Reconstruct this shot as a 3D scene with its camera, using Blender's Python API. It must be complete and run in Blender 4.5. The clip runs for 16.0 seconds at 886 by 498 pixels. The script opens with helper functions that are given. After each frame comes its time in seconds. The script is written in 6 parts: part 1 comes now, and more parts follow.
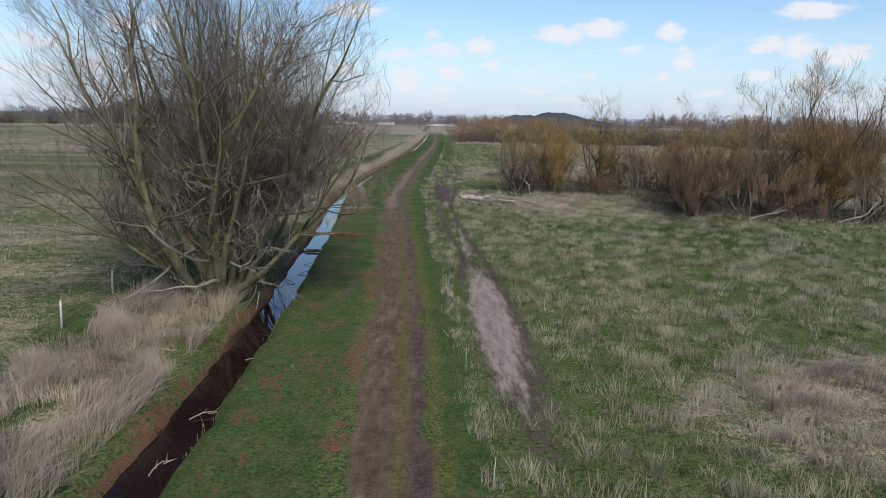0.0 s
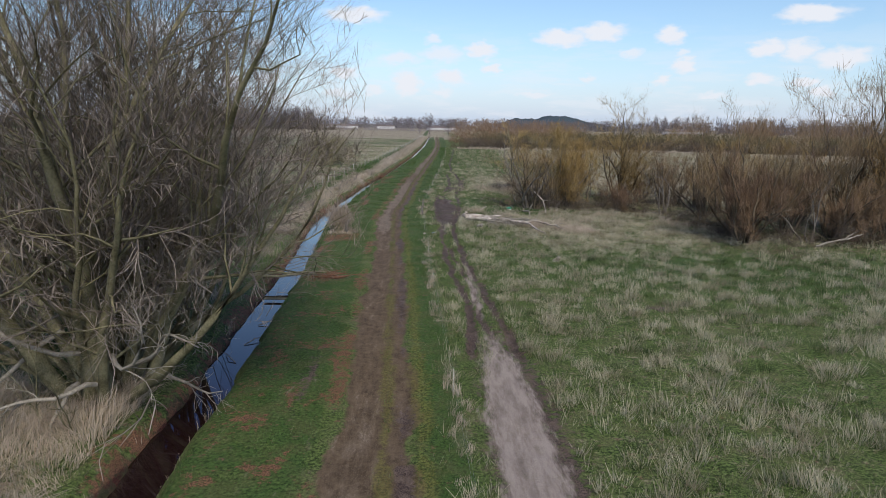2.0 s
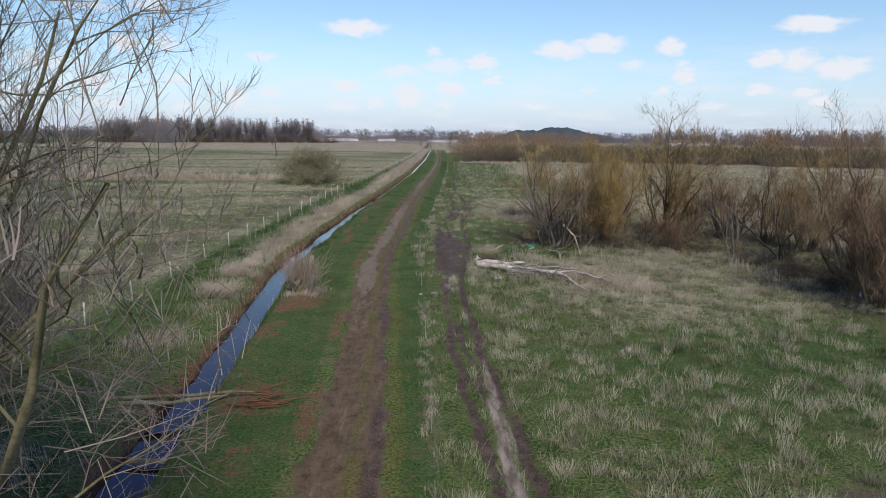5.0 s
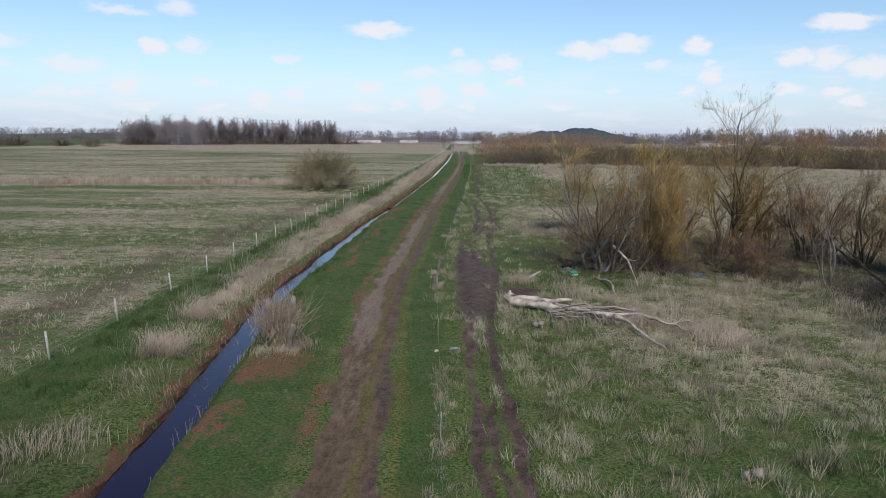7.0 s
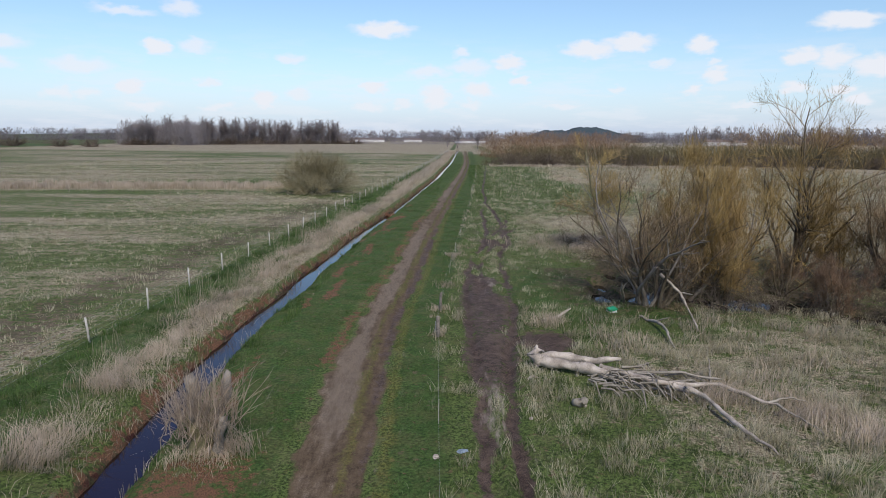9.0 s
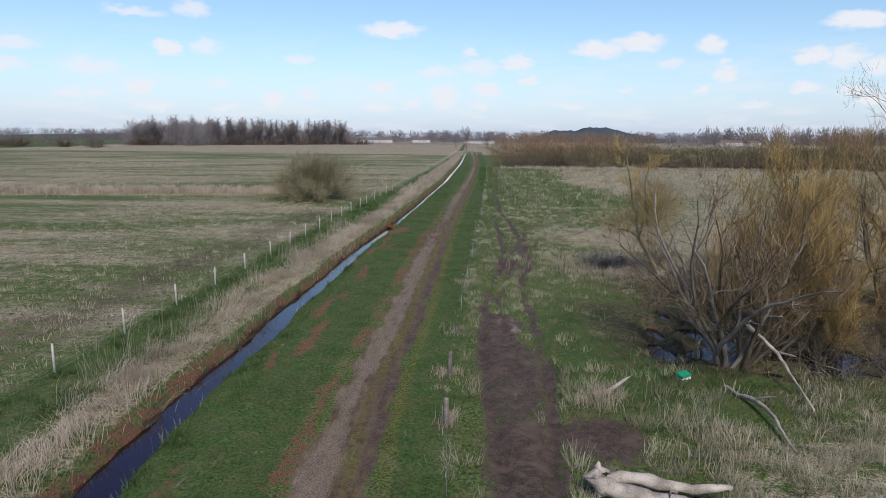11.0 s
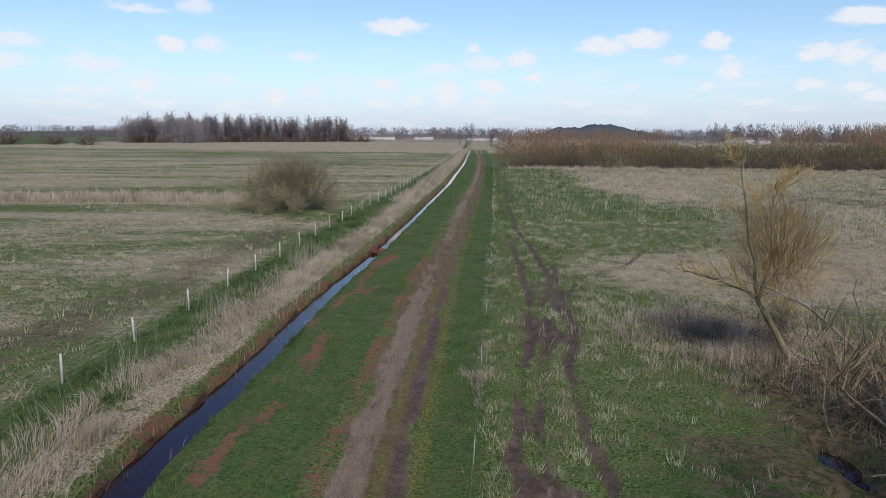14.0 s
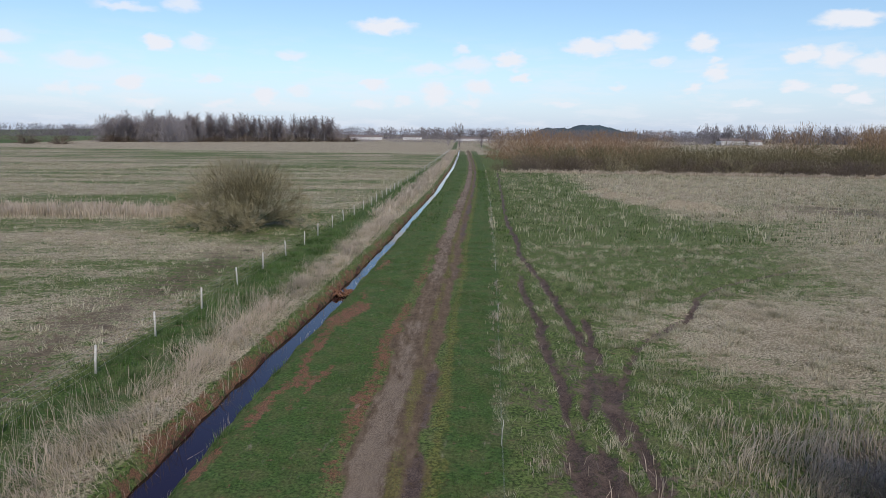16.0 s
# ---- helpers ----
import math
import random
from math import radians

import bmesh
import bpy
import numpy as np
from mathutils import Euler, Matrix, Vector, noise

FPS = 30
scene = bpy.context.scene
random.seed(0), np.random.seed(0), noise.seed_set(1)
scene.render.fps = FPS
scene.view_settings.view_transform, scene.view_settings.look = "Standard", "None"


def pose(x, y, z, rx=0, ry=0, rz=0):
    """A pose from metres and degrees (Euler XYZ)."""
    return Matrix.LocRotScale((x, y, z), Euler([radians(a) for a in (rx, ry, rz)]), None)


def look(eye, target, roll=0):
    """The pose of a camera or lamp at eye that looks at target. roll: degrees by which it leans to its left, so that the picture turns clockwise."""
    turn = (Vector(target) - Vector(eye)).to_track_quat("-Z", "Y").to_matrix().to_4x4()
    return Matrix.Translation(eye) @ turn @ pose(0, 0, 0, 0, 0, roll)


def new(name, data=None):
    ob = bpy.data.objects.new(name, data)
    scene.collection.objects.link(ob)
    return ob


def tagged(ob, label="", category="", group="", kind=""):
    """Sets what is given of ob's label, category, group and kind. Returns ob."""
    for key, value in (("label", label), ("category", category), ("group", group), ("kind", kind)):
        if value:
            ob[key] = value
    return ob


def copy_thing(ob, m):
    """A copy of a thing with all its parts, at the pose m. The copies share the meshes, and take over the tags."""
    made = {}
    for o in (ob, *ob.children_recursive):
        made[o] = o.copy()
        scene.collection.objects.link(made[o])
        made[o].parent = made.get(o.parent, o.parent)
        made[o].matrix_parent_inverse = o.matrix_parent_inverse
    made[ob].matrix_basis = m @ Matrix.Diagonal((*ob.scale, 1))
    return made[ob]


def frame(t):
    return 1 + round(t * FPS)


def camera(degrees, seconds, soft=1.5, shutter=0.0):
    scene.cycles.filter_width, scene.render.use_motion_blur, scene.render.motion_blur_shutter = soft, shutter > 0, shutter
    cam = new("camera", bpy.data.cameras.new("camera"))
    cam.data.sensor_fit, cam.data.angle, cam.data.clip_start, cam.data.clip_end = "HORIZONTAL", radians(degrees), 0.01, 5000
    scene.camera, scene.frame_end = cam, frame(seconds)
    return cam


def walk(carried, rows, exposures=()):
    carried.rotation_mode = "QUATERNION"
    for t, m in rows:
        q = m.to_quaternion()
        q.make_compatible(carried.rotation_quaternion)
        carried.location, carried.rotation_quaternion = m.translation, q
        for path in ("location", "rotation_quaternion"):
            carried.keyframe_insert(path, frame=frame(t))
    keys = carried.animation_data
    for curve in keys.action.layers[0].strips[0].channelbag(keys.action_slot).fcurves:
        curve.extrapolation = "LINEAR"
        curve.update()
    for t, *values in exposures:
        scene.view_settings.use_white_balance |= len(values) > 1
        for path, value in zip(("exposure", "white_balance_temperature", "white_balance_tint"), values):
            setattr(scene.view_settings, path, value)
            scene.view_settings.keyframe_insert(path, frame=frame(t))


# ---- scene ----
cam = camera(68.7, 16.0, soft=0.7)
METRES, EYE, TILT, LEAN, TURN = 74.77, 7.45, 0.0, 0.0, -1.65
ROWS = [
    (0.0, 0.0, 0.0, 0.0, 0.23, -11.18, -1.16),
    (0.5, -0.0006, 0.032, 0.0009, 0.24, -11.04, -1.14),
    (1.0, -0.001, 0.0637, 0.0017, 0.26, -10.97, -1.13),
    (1.5, -0.001, 0.0952, 0.0023, 0.28, -10.9, -1.07),
    (2.0, -0.0011, 0.1267, 0.0031, 0.29, -10.87, -1.0),
    (2.5, -0.0012, 0.158, 0.0038, 0.3, -10.56, -0.92),
    (3.0, -0.0016, 0.1884, 0.0045, 0.31, -10.01, -0.87),
    (3.5, -0.002, 0.2188, 0.0058, 0.33, -9.96, -0.78),
    (4.0, -0.0024, 0.2492, 0.0061, 0.34, -9.94, -0.72),
    (6.5, -0.0044, 0.396, 0.0066, 1.19, -9.74, -0.52),
    (7.0, -0.0047, 0.4236, 0.0067, 2.4, -9.76, -0.49),
    (7.5, -0.0057, 0.4506, 0.0068, 2.69, -9.77, -0.47),
    (8.0, -0.0068, 0.4776, 0.0069, 2.71, -9.79, -0.43),
    (8.5, -0.0076, 0.5047, 0.0072, 2.73, -9.81, -0.39),
    (9.0, -0.0086, 0.532, 0.0075, 2.76, -9.81, -0.37),
    (11.5, -0.0165, 0.6676, 0.0087, 3.61, -9.79, -0.38),
    (12.0, -0.0183, 0.6959, 0.0089, 3.63, -9.84, -0.38),
    (12.5, -0.0204, 0.7267, 0.0092, 3.65, -9.89, -0.41),
    (13.0, -0.0219, 0.7601, 0.0092, 3.7, -9.94, -0.37),
    (13.5, -0.0231, 0.7957, 0.0094, 3.73, -10.0, -0.38),
    (14.0, -0.0245, 0.834, 0.0099, 3.78, -10.06, -0.37),
    (14.5, -0.0264, 0.8737, 0.0103, 3.82, -10.1, -0.43),
    (15.0, -0.029, 0.9152, 0.0107, 3.86, -10.09, -0.49),
    (15.5, -0.0318, 0.9568, 0.0111, 3.81, -10.07, -0.55),
    (16.0, -0.0345, 0.999, 0.0115, 2.79, -10.04, -0.61),
]
walk(cam, [(t, pose(0, 0, EYE, TILT, LEAN, TURN) @ pose(METRES * x, METRES * y, METRES * z, 90 + pitch, roll, yaw)) for t, x, y, z, yaw, pitch, roll in ROWS])

# ---- sky and sun ----
SUN_EL, SUN_AZ = 48.0, 165.0      # degrees; azimuth clockwise from +y
scene.view_settings.exposure = 0.0


class Nodes:
    """A small shorthand for node trees."""

    def __init__(self, tree):
        self.t = tree
        tree.nodes.clear()

    def add(self, kind, **props):
        n = self.t.nodes.new(kind)
        for k, v in props.items():
            if k == "operation":
                n.operation = v
            elif k == "blend":
                n.blend_type = v
            elif k == "dtype":
                n.data_type = v
            elif k == "attr":
                n.attribute_name = v
        return n

    def put(self, socket, value):
        if hasattr(value, "links"):
            self.t.links.new(value, socket)
        elif value is not None:
            socket.default_value = value

    def math(self, op, a, b=None, c=None, clamp=False):
        n = self.add("ShaderNodeMath", operation=op)
        n.use_clamp = clamp
        for i, v in enumerate((a, b, c)):
            if v is not None:
                self.put(n.inputs[i], v)
        return n.outputs[0]

    def vec(self, op, a, b=None, c=None):
        n = self.add("ShaderNodeVectorMath", operation=op)
        for i, v in enumerate((a, b, c)):
            if v is not None:
                self.put(n.inputs[i], v)
        return n.outputs["Value"] if op in ("LENGTH", "DOT_PRODUCT", "DISTANCE") else n.outputs["Vector"]

    def mix(self, f, a, b, blend="MIX"):
        n = self.add("ShaderNodeMix", dtype="RGBA", blend=blend)
        self.put(n.inputs[0], f)
        self.put(n.inputs[6], (*a, 1) if isinstance(a, tuple) and len(a) == 3 else a)
        self.put(n.inputs[7], (*b, 1) if isinstance(b, tuple) and len(b) == 3 else b)
        return n.outputs[2]

    def noise(self, vector, scale, detail=3, rough=0.55, distort=0.0):
        n = self.add("ShaderNodeTexNoise")
        self.put(n.inputs["Vector"], vector)
        n.inputs["Scale"].default_value, n.inputs["Detail"].default_value = scale, detail
        n.inputs["Roughness"].default_value, n.inputs["Distortion"].default_value = rough, distort
        return n.outputs["Fac"]

    def ramp(self, f, lo, hi):
        n = self.add("ShaderNodeMapRange")
        n.interpolation_type = "SMOOTHSTEP"
        self.put(n.inputs[0], f)
        n.inputs[1].default_value, n.inputs[2].default_value = lo, hi
        return n.outputs[0]

    def attr(self, name):
        n = self.add("ShaderNodeAttribute", attr=name)
        return n.outputs["Color"]

    def split(self, colour):
        n = self.add("ShaderNodeSeparateColor")
        self.put(n.inputs[0], colour)
        return n.outputs[0], n.outputs[1], n.outputs[2]


# small fair-weather clouds low over the horizon: azimuth, elevation, half width, half height in degrees
CLOUDS = [(-6.2, 8.8, 2.6, 0.77), (11.1, 7.2, 2.3, 0.74), (14.3, 7.7, 2.2, 0.75), (19.8, 7.3, 1.2, 0.68), (26.9, 6.1, 1.4, 0.74), (29.1, 5.9, 1.4, 0.98), (31.9, 5.3, 2.0, 0.84),
    (29.8, 8.5, 2.6, 0.66), (26.7, 3.9, 1.1, 0.47), (29.9, 3.6, 1.0, 0.32), (30.9, 2.8, 1.2, 0.44), (21.1, 5.0, 1.1, 0.76), (-24.2, 6.8, 1.1, 0.66), (-26.3, 3.7, 1.2, 0.74),
    (-1.8, 3.4, 1.3, 1.1), (1.9, 4.0, 1.4, 0.67), (4.5, 6.2, 1.4, 0.71), (5.5, 4.7, 0.8, 0.59), (-16.2, 2.9, 1.2, 0.79), (-7.0, 4.1, 1.2, 0.65), (19.4, 3.9, 0.8, 0.5)]
THIN_CLOUDS = [(-21.3, 7.0, 1.4, 0.62), (-29.6, 5.1, 2.4, 0.74), (-31.3, 3.1, 1.0, 0.52), (-29.3, 3.2, 1.2, 0.48), (-25.4, 2.3, 1.9, 0.38), (-19.8, 2.3, 1.5, 0.37), (-20.5, 4.2, 1.0, 0.44),
    (-13.5, 3.5, 1.2, 0.45), (-14.1, 6.3, 1.4, 0.44), (-7.6, 2.5, 1.6, 0.38), (-2.5, 5.4, 1.9, 0.51), (-4.6, 2.8, 0.8, 0.41), (1.2, 5.8, 2.0, 0.66), (0.4, 7.1, 0.8, 0.47),
    (1.2, 2.7, 1.1, 0.46), (9.1, 2.6, 1.7, 0.35), (23.3, 2.6, 1.4, 0.32), (13.7, 3.9, 0.7, 0.34), (-22.2, 9.8, 1.4, 0.64), (-26.4, 9.3, 2.1, 0.4), (-34.7, 6.5, 1.9, 0.53),
    (-35.5, 5.0, 2.2, 0.45), (16.9, 6.0, 1.0, 0.43), (20.8, 6.0, 0.6, 0.42)]


def make_world():
    world = bpy.data.worlds.new("sky")
    scene.world = world
    world.use_nodes = True
    n = Nodes(world.node_tree)
    sky = n.add("ShaderNodeTexSky")
    sky.sky_type, sky.sun_disc = "NISHITA", False
    sky.sun_elevation, sky.sun_rotation = radians(SUN_EL), radians(SUN_AZ)
    sky.air_density, sky.dust_density, sky.ozone_density, sky.altitude = 1.0, 1.2, 1.5, 0
    d = n.add("ShaderNodeTexCoord").outputs["Generated"]
    s = n.add("ShaderNodeSeparateXYZ")
    n.put(s.inputs[0], d)
    az = n.math("MULTIPLY", n.math("ARCTAN2", s.outputs[0], s.outputs[1]), 57.2958)
    el = n.math("MULTIPLY", n.math("ARCSINE", s.outputs[2]), 57.2958)
    c = n.add("ShaderNodeCombineXYZ")
    n.put(c.inputs[0], az)
    n.put(c.inputs[1], el)
    p = c.outputs[0]
    wob = n.add("ShaderNodeTexNoise")
    wob.inputs["Scale"].default_value, wob.inputs["Detail"].default_value = 1.0, 8
    n.put(wob.inputs["Vector"], n.vec("MULTIPLY", p, (0.8, 1.6, 1)))
    shift = n.vec("MULTIPLY", n.vec("SUBTRACT", wob.outputs["Color"], (0.5, 0.5, 0.5)), (2.2, 1.3, 0))
    q = n.vec("ADD", p, shift)
    def field(puffs):
        best = None
        for a, e, w, h in puffs:
            v = n.vec("MULTIPLY", n.vec("SUBTRACT", q, (a, e, 0)), (1 / w, 1 / h, 0))
            one = n.vec("LENGTH", v)
            best = one if best is None else n.math("MINIMUM", best, one)
        return best
    puff = n.ramp(field(CLOUDS), 1.25, 0.45)
    wisp = n.ramp(field(THIN_CLOUDS), 1.35, 0.3)
    # thin broken cloud over the rest of the sky, closing up towards the horizon
    thin = n.ramp(n.noise(n.vec("MULTIPLY", p, (0.16, 0.8, 1)), 1.0, 6, 0.6), 0.46, 0.62)
    veil = n.math("MULTIPLY", thin, n.ramp(el, 10, 2))
    cover = n.math("MAXIMUM", n.math("MULTIPLY", puff, 0.95), n.math("MAXIMUM", n.math("MULTIPLY", wisp, 0.74), n.math("MULTIPLY", veil, 0.34)))
    haze = n.math("MULTIPLY", n.ramp(el, 9.0, -1.0), 0.55)
    base = n.mix(haze, sky.outputs[0], HAZE)
    base = n.mix(1.0, base, SKY_TINT, "MULTIPLY")
    base = n.mix(n.ramp(el, 11.5, 32), base, n.mix(1.0, base, ZENITH, "MULTIPLY"))
    col = n.mix(cover, base, CLOUD)
    bg = n.add("ShaderNodeBackground")
    n.put(bg.inputs[0], col)
    bg.inputs[1].default_value = SKY_STRENGTH
    out = n.add("ShaderNodeOutputWorld")
    n.put(out.inputs[0], bg.outputs[0])


SKY_STRENGTH, HAZE, CLOUD, SKY_TINT, ZENITH = 0.15, (4.85, 5.08, 6.5), (5.6, 5.75, 6.2), (0.94, 1.04, 1.13), (0.48, 0.55, 0.90)
make_world()
sun_data = bpy.data.lights.new("sun", "SUN")
sun_data.energy, sun_data.angle, sun_data.color = 3.5, radians(16), (1.0, 0.93, 0.80)
sun = new("sun", sun_data)
_sa, _se = radians(SUN_AZ), radians(SUN_EL)
sun.matrix_world = look((0, 0, 60), (-60 * math.sin(_sa) * math.cos(_se), -60 * math.cos(_sa) * math.cos(_se), 60 - 60 * math.sin(_se)))

# ---- materials ----


def material(name, build):
    m = bpy.data.materials.new(name)
    m.use_nodes = True
    n = Nodes(m.node_tree)
    col, rough, bump, extra = build(n)
    b = n.add("ShaderNodeBsdfPrincipled")
    n.put(b.inputs["Base Color"], (*col, 1) if isinstance(col, tuple) else col)
    n.put(b.inputs["Roughness"], rough)
    b.inputs["Specular IOR Level"].default_value = extra.get("spec", 0.25)
    if bump is not None:
        k = n.add("ShaderNodeBump")
        k.inputs["Strength"].default_value = extra.get("strength", 0.4)
        k.inputs["Distance"].default_value = extra.get("distance", 0.02)
        n.put(k.inputs["Height"], bump)
        n.put(b.inputs["Normal"], k.outputs[0])
    out = n.add("ShaderNodeOutputMaterial")
    if "through" in extra:
        t, k = n.add("ShaderNodeBsdfTranslucent"), n.add("ShaderNodeMixShader")
        n.put(t.inputs[0], col)
        k.inputs[0].default_value = extra["through"]
        n.put(k.inputs[1], b.outputs[0])
        n.put(k.inputs[2], t.outputs[0])
        n.put(out.inputs[0], k.outputs[0])
    else:
        n.put(out.inputs[0], b.outputs[0])
    return m


def place(n):
    return n.add("ShaderNodeNewGeometry").outputs["Position"]


def local(n):
    return n.add("ShaderNodeTexCoord").outputs["Object"]


def two_tone(name, a, b, scale=3.0, rough=0.9, fine=40.0, spec=0.2, strength=0.5, distance=0.01, vary=0.35):
    def build(n):
        p = local(n)
        big, small = n.noise(p, scale, 4), n.noise(p, fine, 3)
        f = n.math("ADD", n.math("MULTIPLY", big, 0.65), n.math("MULTIPLY", small, 0.35))
        c = n.mix(n.ramp(f, 0.35, 0.65), a, b)
        r = n.add("ShaderNodeObjectInfo").outputs["Random"]
        c = n.mix(n.math("MULTIPLY", r, vary), c, tuple(0.6 * x for x in a))
        return c, rough, small, {"spec": spec, "strength": strength, "distance": distance}
    return material(name, build)


def island_tone(name, a, b, rough=0.9, spec=0.1):
    """Colour that varies from twig to twig and from bush to bush."""
    def build(n):
        r = n.add("ShaderNodeNewGeometry").outputs["Random Per Island"]
        o = n.add("ShaderNodeObjectInfo").outputs["Random"]
        c = n.mix(r, a, b)
        c = n.mix(n.math("MULTIPLY", o, 0.5), c, tuple(0.5 * (x + y) * k for x, y, k in zip(a, b, (0.75, 0.62, 0.6))))
        return c, rough, None, {"spec": spec}
    return material(name, build)


def build_ground(n):
    p = place(n)
    track, mud, rust = n.split(n.attr("mask_a"))
    dry, pale, dark = n.split(n.attr("mask_b"))
    moss, gravel, lush = n.split(n.attr("mask_c"))
    fine = n.noise(p, 11.0, 6, 0.75)
    mid = n.noise(p, 1.1, 5, 0.65)
    big = n.noise(p, 0.12, 4, 0.6)
    grit = n.noise(p, 30.0, 4, 0.75)
    long = n.noise(n.vec("MULTIPLY", p, (1.4, 0.30, 1)), 2.4, 6, 0.7)
    clod = n.noise(p, 3.2, 6, 0.75)

    def soft(mask, k=1.6, lo=0.30, hi=0.70, by=clod):
        return n.ramp(n.math("ADD", mask, n.math("MULTIPLY", n.math("SUBTRACT", by, 0.5), k)), lo, hi)

    def two(f, a, b, lo=0.40, hi=0.60):
        return n.mix(n.ramp(f, lo, hi), a, b)

    # dark specks: thatch, and the shade between tufts put into the colour
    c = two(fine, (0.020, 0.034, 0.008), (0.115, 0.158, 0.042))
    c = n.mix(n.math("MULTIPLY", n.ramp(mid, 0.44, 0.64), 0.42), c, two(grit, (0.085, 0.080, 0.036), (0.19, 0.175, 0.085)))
    straw = two(fine, (0.100, 0.082, 0.050), (0.45, 0.385, 0.265))
    straw = n.mix(n.math("MULTIPLY", n.ramp(big, 0.4, 0.65), 0.4), straw, two(grit, (0.16, 0.118, 0.070), (0.35, 0.27, 0.18)))
    streak = n.noise(n.vec("MULTIPLY", p, (0.45, 1.3, 1)), 1.0, 6, 0.7)
    patch = n.math("MULTIPLY_ADD", clod, 0.55, n.math("MULTIPLY", streak, 0.45))
    c = n.mix(n.math("MULTIPLY", soft(dry, 3.6, 0.34, 0.74, patch), 0.92), c, straw)
    c = n.mix(n.math("MULTIPLY", soft(lush, 2.6, 0.3, 0.7, patch), 0.85), c, n.mix(n.math("MULTIPLY", n.ramp(mid, 0.4, 0.62), 0.55), two(fine, (0.017, 0.036, 0.008), (0.064, 0.122, 0.028), 0.3, 0.7), two(fine, (0.045, 0.046, 0.016), (0.115, 0.118, 0.042), 0.3, 0.7)))
    # colour of the dark mask: peat, and shade painted under the pool-side trees
    peat_and_shade = two(clod, (0.026, 0.019, 0.012), (0.125, 0.094, 0.060))
    c = n.mix(n.math("MULTIPLY", soft(dark, 5.0, 0.35, 0.65, patch), 0.85), c, peat_and_shade)
    rusty = n.mix(n.ramp(dark, 0.75, 1.0), two(grit, (0.055, 0.029, 0.017), (0.23, 0.118, 0.066)), two(grit, (0.018, 0.006, 0.005), (0.075, 0.026, 0.020)))
    c = n.mix(soft(rust, 3.5, 0.3, 0.7, clod), c, rusty)
    earth = two(n.math('MULTIPLY_ADD', long, 0.5, n.math('MULTIPLY', clod, 0.5)), (0.054, 0.036, 0.021), (0.150, 0.106, 0.064), 0.34, 0.66)
    earth = n.mix(n.math("MULTIPLY", n.ramp(grit, 0.5, 0.7), 0.5), earth, (0.24, 0.188, 0.115))
    c = n.mix(soft(track, 1.2), c, earth)
    c = n.mix(n.math("MULTIPLY", soft(gravel, 2.4, 0.15, 0.95, long), 0.55), c, two(grit, (0.115, 0.085, 0.060), (0.31, 0.252, 0.185)))
    c = n.mix(n.math("MULTIPLY", soft(moss, 2.6, 0.2, 0.9), 0.6), c, two(fine, (0.055, 0.055, 0.013), (0.165, 0.150, 0.036)))
    wet = n.mix(n.ramp(clod, 0.33, 0.67), two(grit, (0.016, 0.010, 0.007), (0.066, 0.043, 0.031)), two(grit, (0.046, 0.031, 0.023), (0.155, 0.112, 0.085)))
    wet = n.mix(n.math("MULTIPLY", n.ramp(mid, 0.5, 0.62), 0.35), wet, (0.165, 0.12, 0.082))
    mudf = soft(mud, 2.6)
    c = n.mix(mudf, c, wet)
    c = n.mix(n.math("MULTIPLY", soft(pale, 2.0, 0.2, 0.85, long), 0.9), c, n.mix(n.math('MULTIPLY', n.ramp(grit, 0.35, 0.7), 0.5), two(long, (0.20, 0.160, 0.126), (0.36, 0.300, 0.243), 0.36, 0.64), (0.26, 0.215, 0.17)))
    height = n.math("ADD", n.math("MULTIPLY", fine, 0.8), n.math("MULTIPLY", grit, 0.3))
    return c, n.math("SUBTRACT", 0.95, n.math("MULTIPLY", mudf, 0.2)), height, {"spec": 0.15, "strength": 0.8, "distance": 0.06}


def build_blade(n):
    tone, rnd, rich = n.split(n.attr("tint"))
    green = n.mix(rnd, (0.026, 0.050, 0.012), (0.110, 0.165, 0.046))
    green = n.mix(n.math("MULTIPLY", rich, 0.8), green, n.mix(rnd, (0.018, 0.046, 0.010), (0.086, 0.160, 0.038)))
    straw = n.mix(rnd, (0.25, 0.205, 0.135), (0.72, 0.625, 0.46))
    return n.mix(tone, green, straw), 0.8, None, {"spec": 0.12, "through": 0.25}


def build_reed(n):
    tone, rnd, _ = n.split(n.attr("tint"))
    straw = n.mix(rnd, (0.29, 0.222, 0.160), (0.68, 0.565, 0.44))
    return n.mix(tone, (0.12, 0.125, 0.05), straw), 0.8, None, {"spec": 0.12, "through": 0.3}


def build_water(n):
    p = place(n)
    return (0.013, 0.006, 0.006), 0.03, n.noise(n.vec("MULTIPLY", p, (1.5, 0.7, 1)), 2.2, 3), {"spec": 0.5, "strength": 0.05, "distance": 0.02}


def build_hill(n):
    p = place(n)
    # conifer green with the blue of distance haze painted in
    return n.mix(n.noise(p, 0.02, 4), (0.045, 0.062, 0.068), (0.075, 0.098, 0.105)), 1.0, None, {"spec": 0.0}


